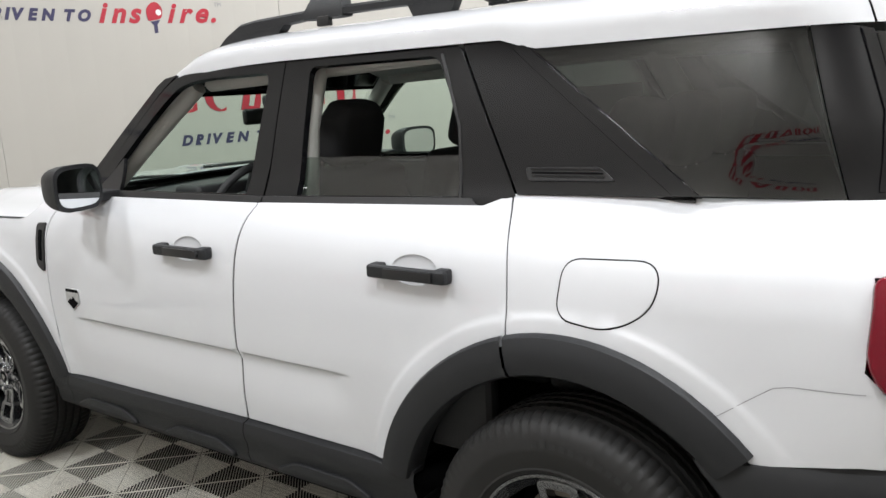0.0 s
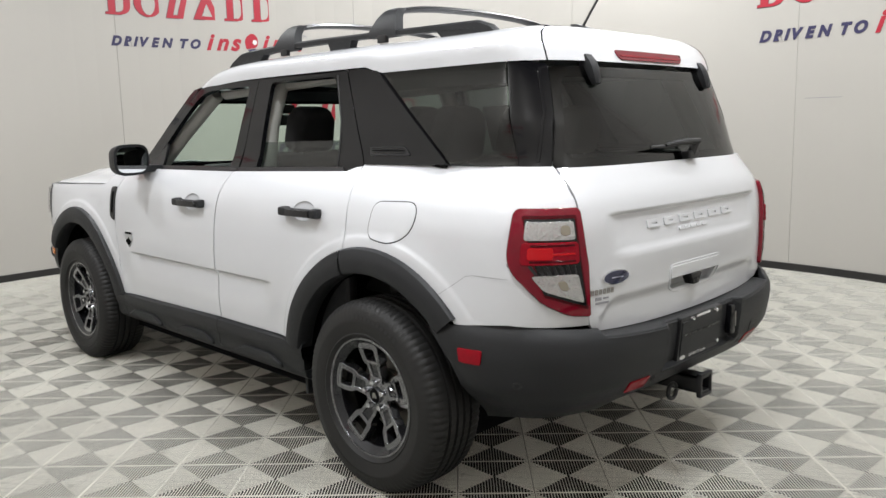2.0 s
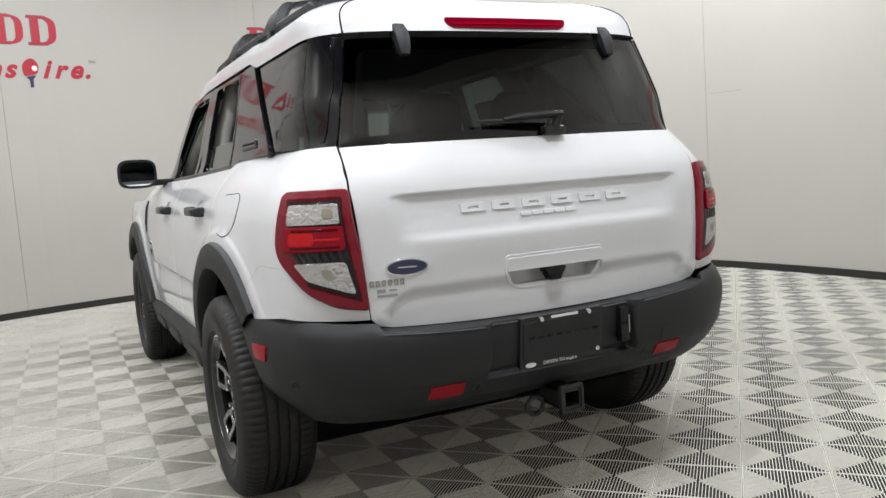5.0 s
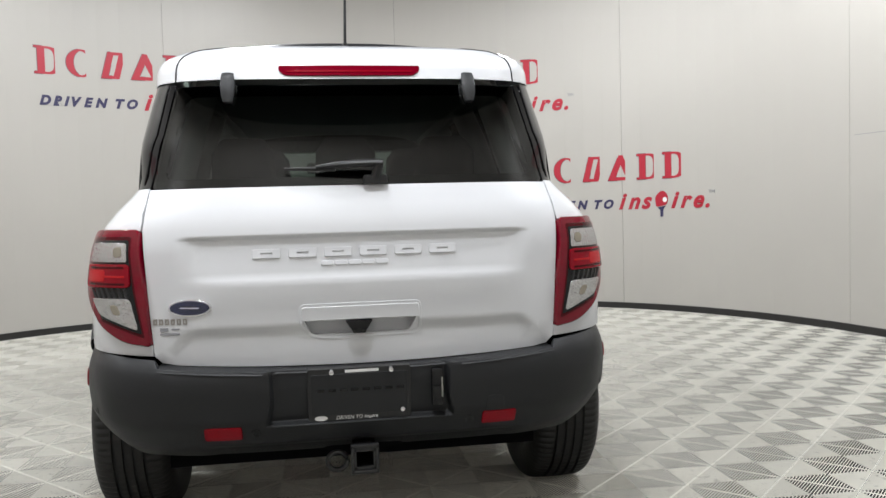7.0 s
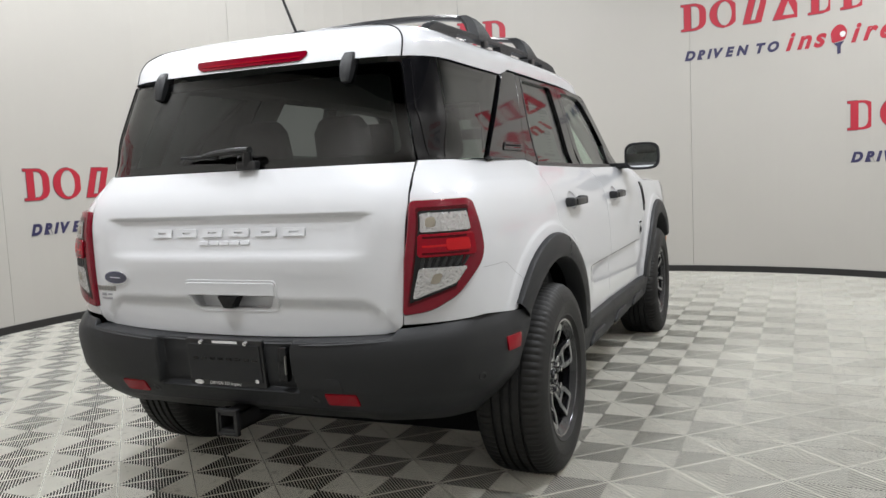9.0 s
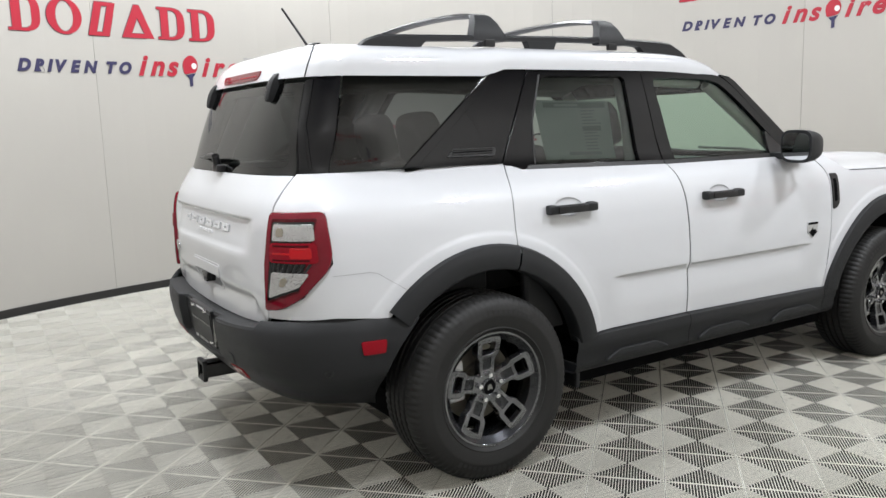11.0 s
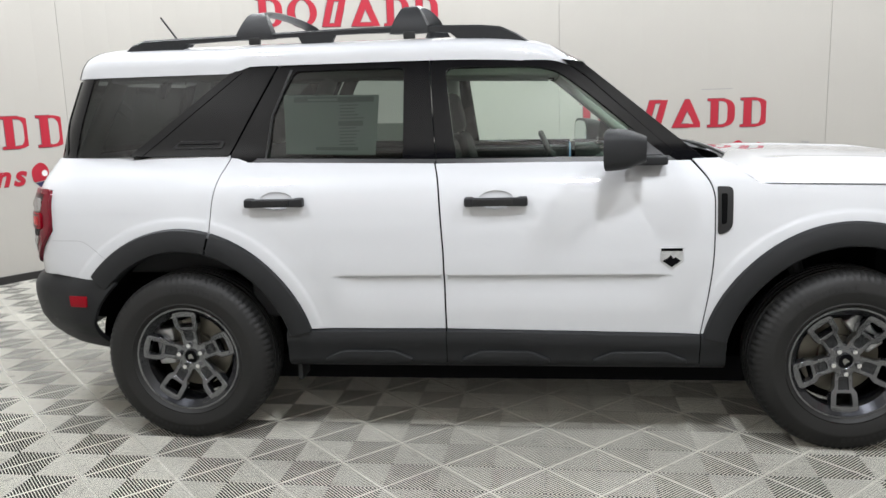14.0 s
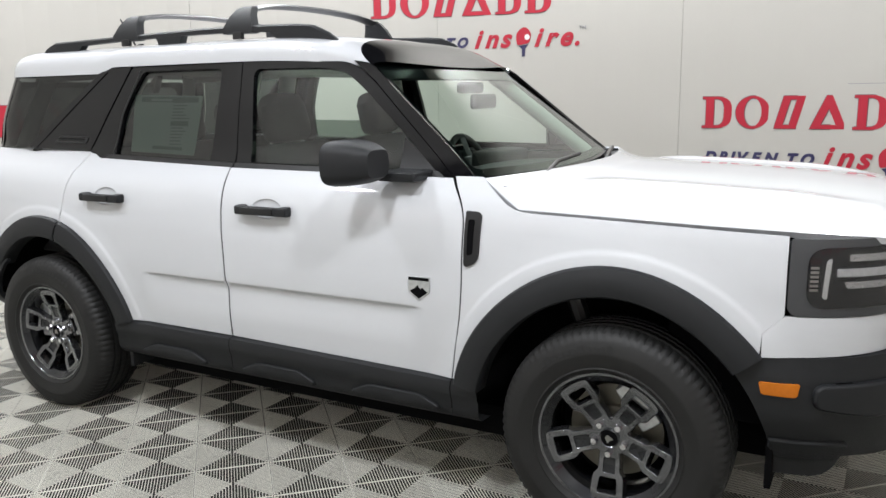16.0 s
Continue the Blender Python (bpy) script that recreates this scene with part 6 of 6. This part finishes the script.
bmesh.ops.recalc_face_normals(bm, faces=bm.faces)
wheel_s = part("steering_wheel", bm, M_DASH, car, "black steering wheel with a blue oval badge")
bm = box_bm((0.33, 0.06, 0.03), (0, 0, 0.0), 0.01, 2)
box_bm((0.13, 0.13, 0.05), (0, 0, 0.0), 0.02, 3, bm=bm)
box_bm((0.06, 0.33, 0.03), (0.0, 0, 0.0), 0.01, 2, bm=bm)
bm.transform(tilt)
part("wheel_boss", bm, M_DASH, wheel_s)
bm = bmesh.new()
bmesh.ops.create_circle(bm, cap_ends=True, segments=28, radius=0.026, matrix=tilt @ Matrix.Translation((0, 0, -0.027)) @ Matrix.Diagonal((0.5, 1, 1, 1)))
part("wheel_badge", bm, M_BLUE, wheel_s)
soft_box("inner_mirror", (0.03, 0.23, 0.065), (1.79, 0.06, 1.392), 0.02, M_SATIN, car, "black rear-view mirror")
soft_box("sensor_pod", (0.10, 0.09, 0.05), (1.74, 0.03, 1.452), 0.02, M_DASH, car, "black sensor pod behind the windscreen")
for g in (1, -1):
    # door linings and inner pillars
    part("door_lining", box_bm((1.85, 0.06, 0.62), (1.18, g * 0.755, 0.815), 0.03, 3), M_DASH, car, "dark door lining")
    part("cargo_lining", box_bm((0.70, 0.05, 0.48), (-0.20, g * 0.645, 0.92), 0.03, 3), M_DASH, car)
    tube("pillar_trim", [(0.99, g * 0.655, 1.13), (1.00, g * 0.615, 1.36), (1.01, g * 0.535, 1.575)], 0.045, M_TRIM, car, "grey inner pillar trim", n=12)
    tube("pillar_trim", [(2.08, g * 0.66, 1.12), (1.84, g * 0.605, 1.32), (1.60, g * 0.535, 1.52)], 0.035, M_TRIM, car, "grey inner pillar trim", n=12)
    tube("pillar_trim", [(0.12, g * 0.635, 1.15), (0.24, g * 0.58, 1.40), (0.32, g * 0.53, 1.56)], 0.05, M_TRIM, car, "grey inner pillar trim", n=12)
    tube("pillar_trim", [(-0.56, g * 0.56, 1.18), (-0.47, g * 0.51, 1.40), (-0.40, g * 0.47, 1.56)], 0.04, M_TRIM, car, "grey inner pillar trim", n=12)
    tube("roof_trim", [(-0.42, g * 0.50, 1.545), (0.5, g * 0.52, 1.56), (1.55, g * 0.51, 1.525)], 0.03, M_HEADLINER, car, n=10)
part("cargo_floor", box_bm((0.8, 1.3, 0.05), (-0.3, 0, 0.76), 0.01), M_DASH, car)

# ---- window sticker inside the passenger-side rear pane ----
def pane_in(s, z):
    return green(s - 0.045, z, -1)


sheet("window_sticker", [(0.47, 1.205), (0.855, 1.195), (0.868, 1.44), (0.455, 1.45)], pane_in, M_PAPER, DOORS[-1][0], "pale printed price sticker inside the pane", lift=-0.014, depth=0, step=0.08)
rnd = random.Random(4)
for k in range(15):
    z = 1.425 - k * 0.0135
    wd = rnd.uniform(0.06, 0.11)
    sheet("print_line", [(0.70, z), (0.70 + wd, z), (0.70 + wd, z + 0.0045), (0.70, z + 0.0045)], pane_in, M_INK, DOORS[-1][0], lift=-0.0125, depth=0, step=0.1)
sheet("print_head", [(0.50, 1.418), (0.845, 1.412), (0.846, 1.434), (0.50, 1.440)], pane_in, M_INK, DOORS[-1][0], lift=-0.0128, depth=0, step=0.1, holes=[[(0.56, 1.422), (0.69, 1.420), (0.69, 1.430), (0.56, 1.432)]])
sheet("print_block", [(0.695, 1.315), (0.80, 1.313), (0.80, 1.332), (0.695, 1.334)], pane_in, M_INK, DOORS[-1][0], lift=-0.0122, depth=0, step=0.1)
sheet("print_block", [(0.60, 1.218), (0.78, 1.213), (0.78, 1.226), (0.60, 1.231)], pane_in, M_INK, DOORS[-1][0], lift=-0.0122, depth=0, step=0.1)


# ---- floor tiles: ribs stand proud of an open base, across the edge in each quarter ----
PITCH = 0.283
U0, V0 = 0.0231, 0.1291
TILE_TURN = radians(43.75)
RIBS = 26


def tile_geometry():
    """One tile round its centre, in its own two edge directions."""
    verts, faces = [], []
    h, low = PITCH / 2, -0.0030
    rp = PITCH / RIBS
    half = rp * 0.10

    def bar(p, q, across, wide, top=0.0):
        k = len(verts)
        p, q, n = Vector(p), Vector(q), Vector(across) * wide
        for b in (p - n, p + n, q + n, q - n):
            verts.append((b.x, b.y, top))
        for b in (p - n, p + n, q + n, q - n):
            verts.append((b.x, b.y, low))
        faces.extend(((k, k + 1, k + 2, k + 3)[::-1], (k, k + 1, k + 5, k + 4), (k + 2, k + 3, k + 7, k + 6), (k + 1, k + 2, k + 6, k + 5), (k + 3, k, k + 4, k + 7)))

    for i in range(RIBS):
        c = -h + rp * (i + 0.5)
        s = abs(c)
        if h - s < 0.004:
            continue
        bar((s, c), (h - 0.0018, c), (0, 1), half)
        bar((-h + 0.0018, c), (-s, c), (0, 1), half)
        bar((c, s), (c, h - 0.0018), (-1, 0), half)
        bar((c, -h + 0.0018), (c, -s), (-1, 0), half)
    e = h - 0.0020
    for a, b, n in (((-e, -e), (e, -e), (0, 1)), ((-e, e), (e, e), (0, 1)), ((-e, -e), (-e, e), (-1, 0)), ((e, -e), (e, e), (-1, 0))):
        bar(a, b, n, 0.0007, -0.0004)
    return verts, faces


TV, TF = tile_geometry()
tile_me = bpy.data.meshes.new("floor_tile")
tile_me.from_pydata(TV, [], TF)
tile_me.materials.append(M_TILE)
TC, TS = math.cos(TILE_TURN), math.sin(TILE_TURN)
spots = []
for i in range(-33, 34):
    for j in range(-33, 34):
        u, v = U0 + (i + 0.5) * PITCH, V0 + (j + 0.5) * PITCH
        x, y = u * TC - v * TS, u * TS + v * TC
        if math.hypot(x - ROOM.x, y - ROOM.y) < wall_radius(math.degrees(math.atan2(y - ROOM.y, x - ROOM.x))) + 0.15:
            # Tiles beside and behind the car come first.
            spots.append((max(abs(x - 0.2) - 1.6, abs(y) - 1.6), x, y))
spots.sort()
turn = Matrix.Rotation(TILE_TURN, 4, "Z")
for _, x, y in spots[:300]:
    ob = new("floor_tile", tile_me)
    ob.matrix_world = Matrix.Translation((x, y, 0)) @ turn
    ob.parent = floor
base_v = (np.array(TV) @ np.array(turn.to_3x3()).T)
verts, faces = [], []
for _, x, y in spots[300:]:
    k = len(verts)
    verts += [tuple(p) for p in base_v + (x, y, 0)]
    faces += [tuple(k + i for i in f) for f in TF]
far = mesh_part("far_floor_tiles", verts, faces, M_TILE, floor, smooth=False)
tagged(far, kind="stuff")
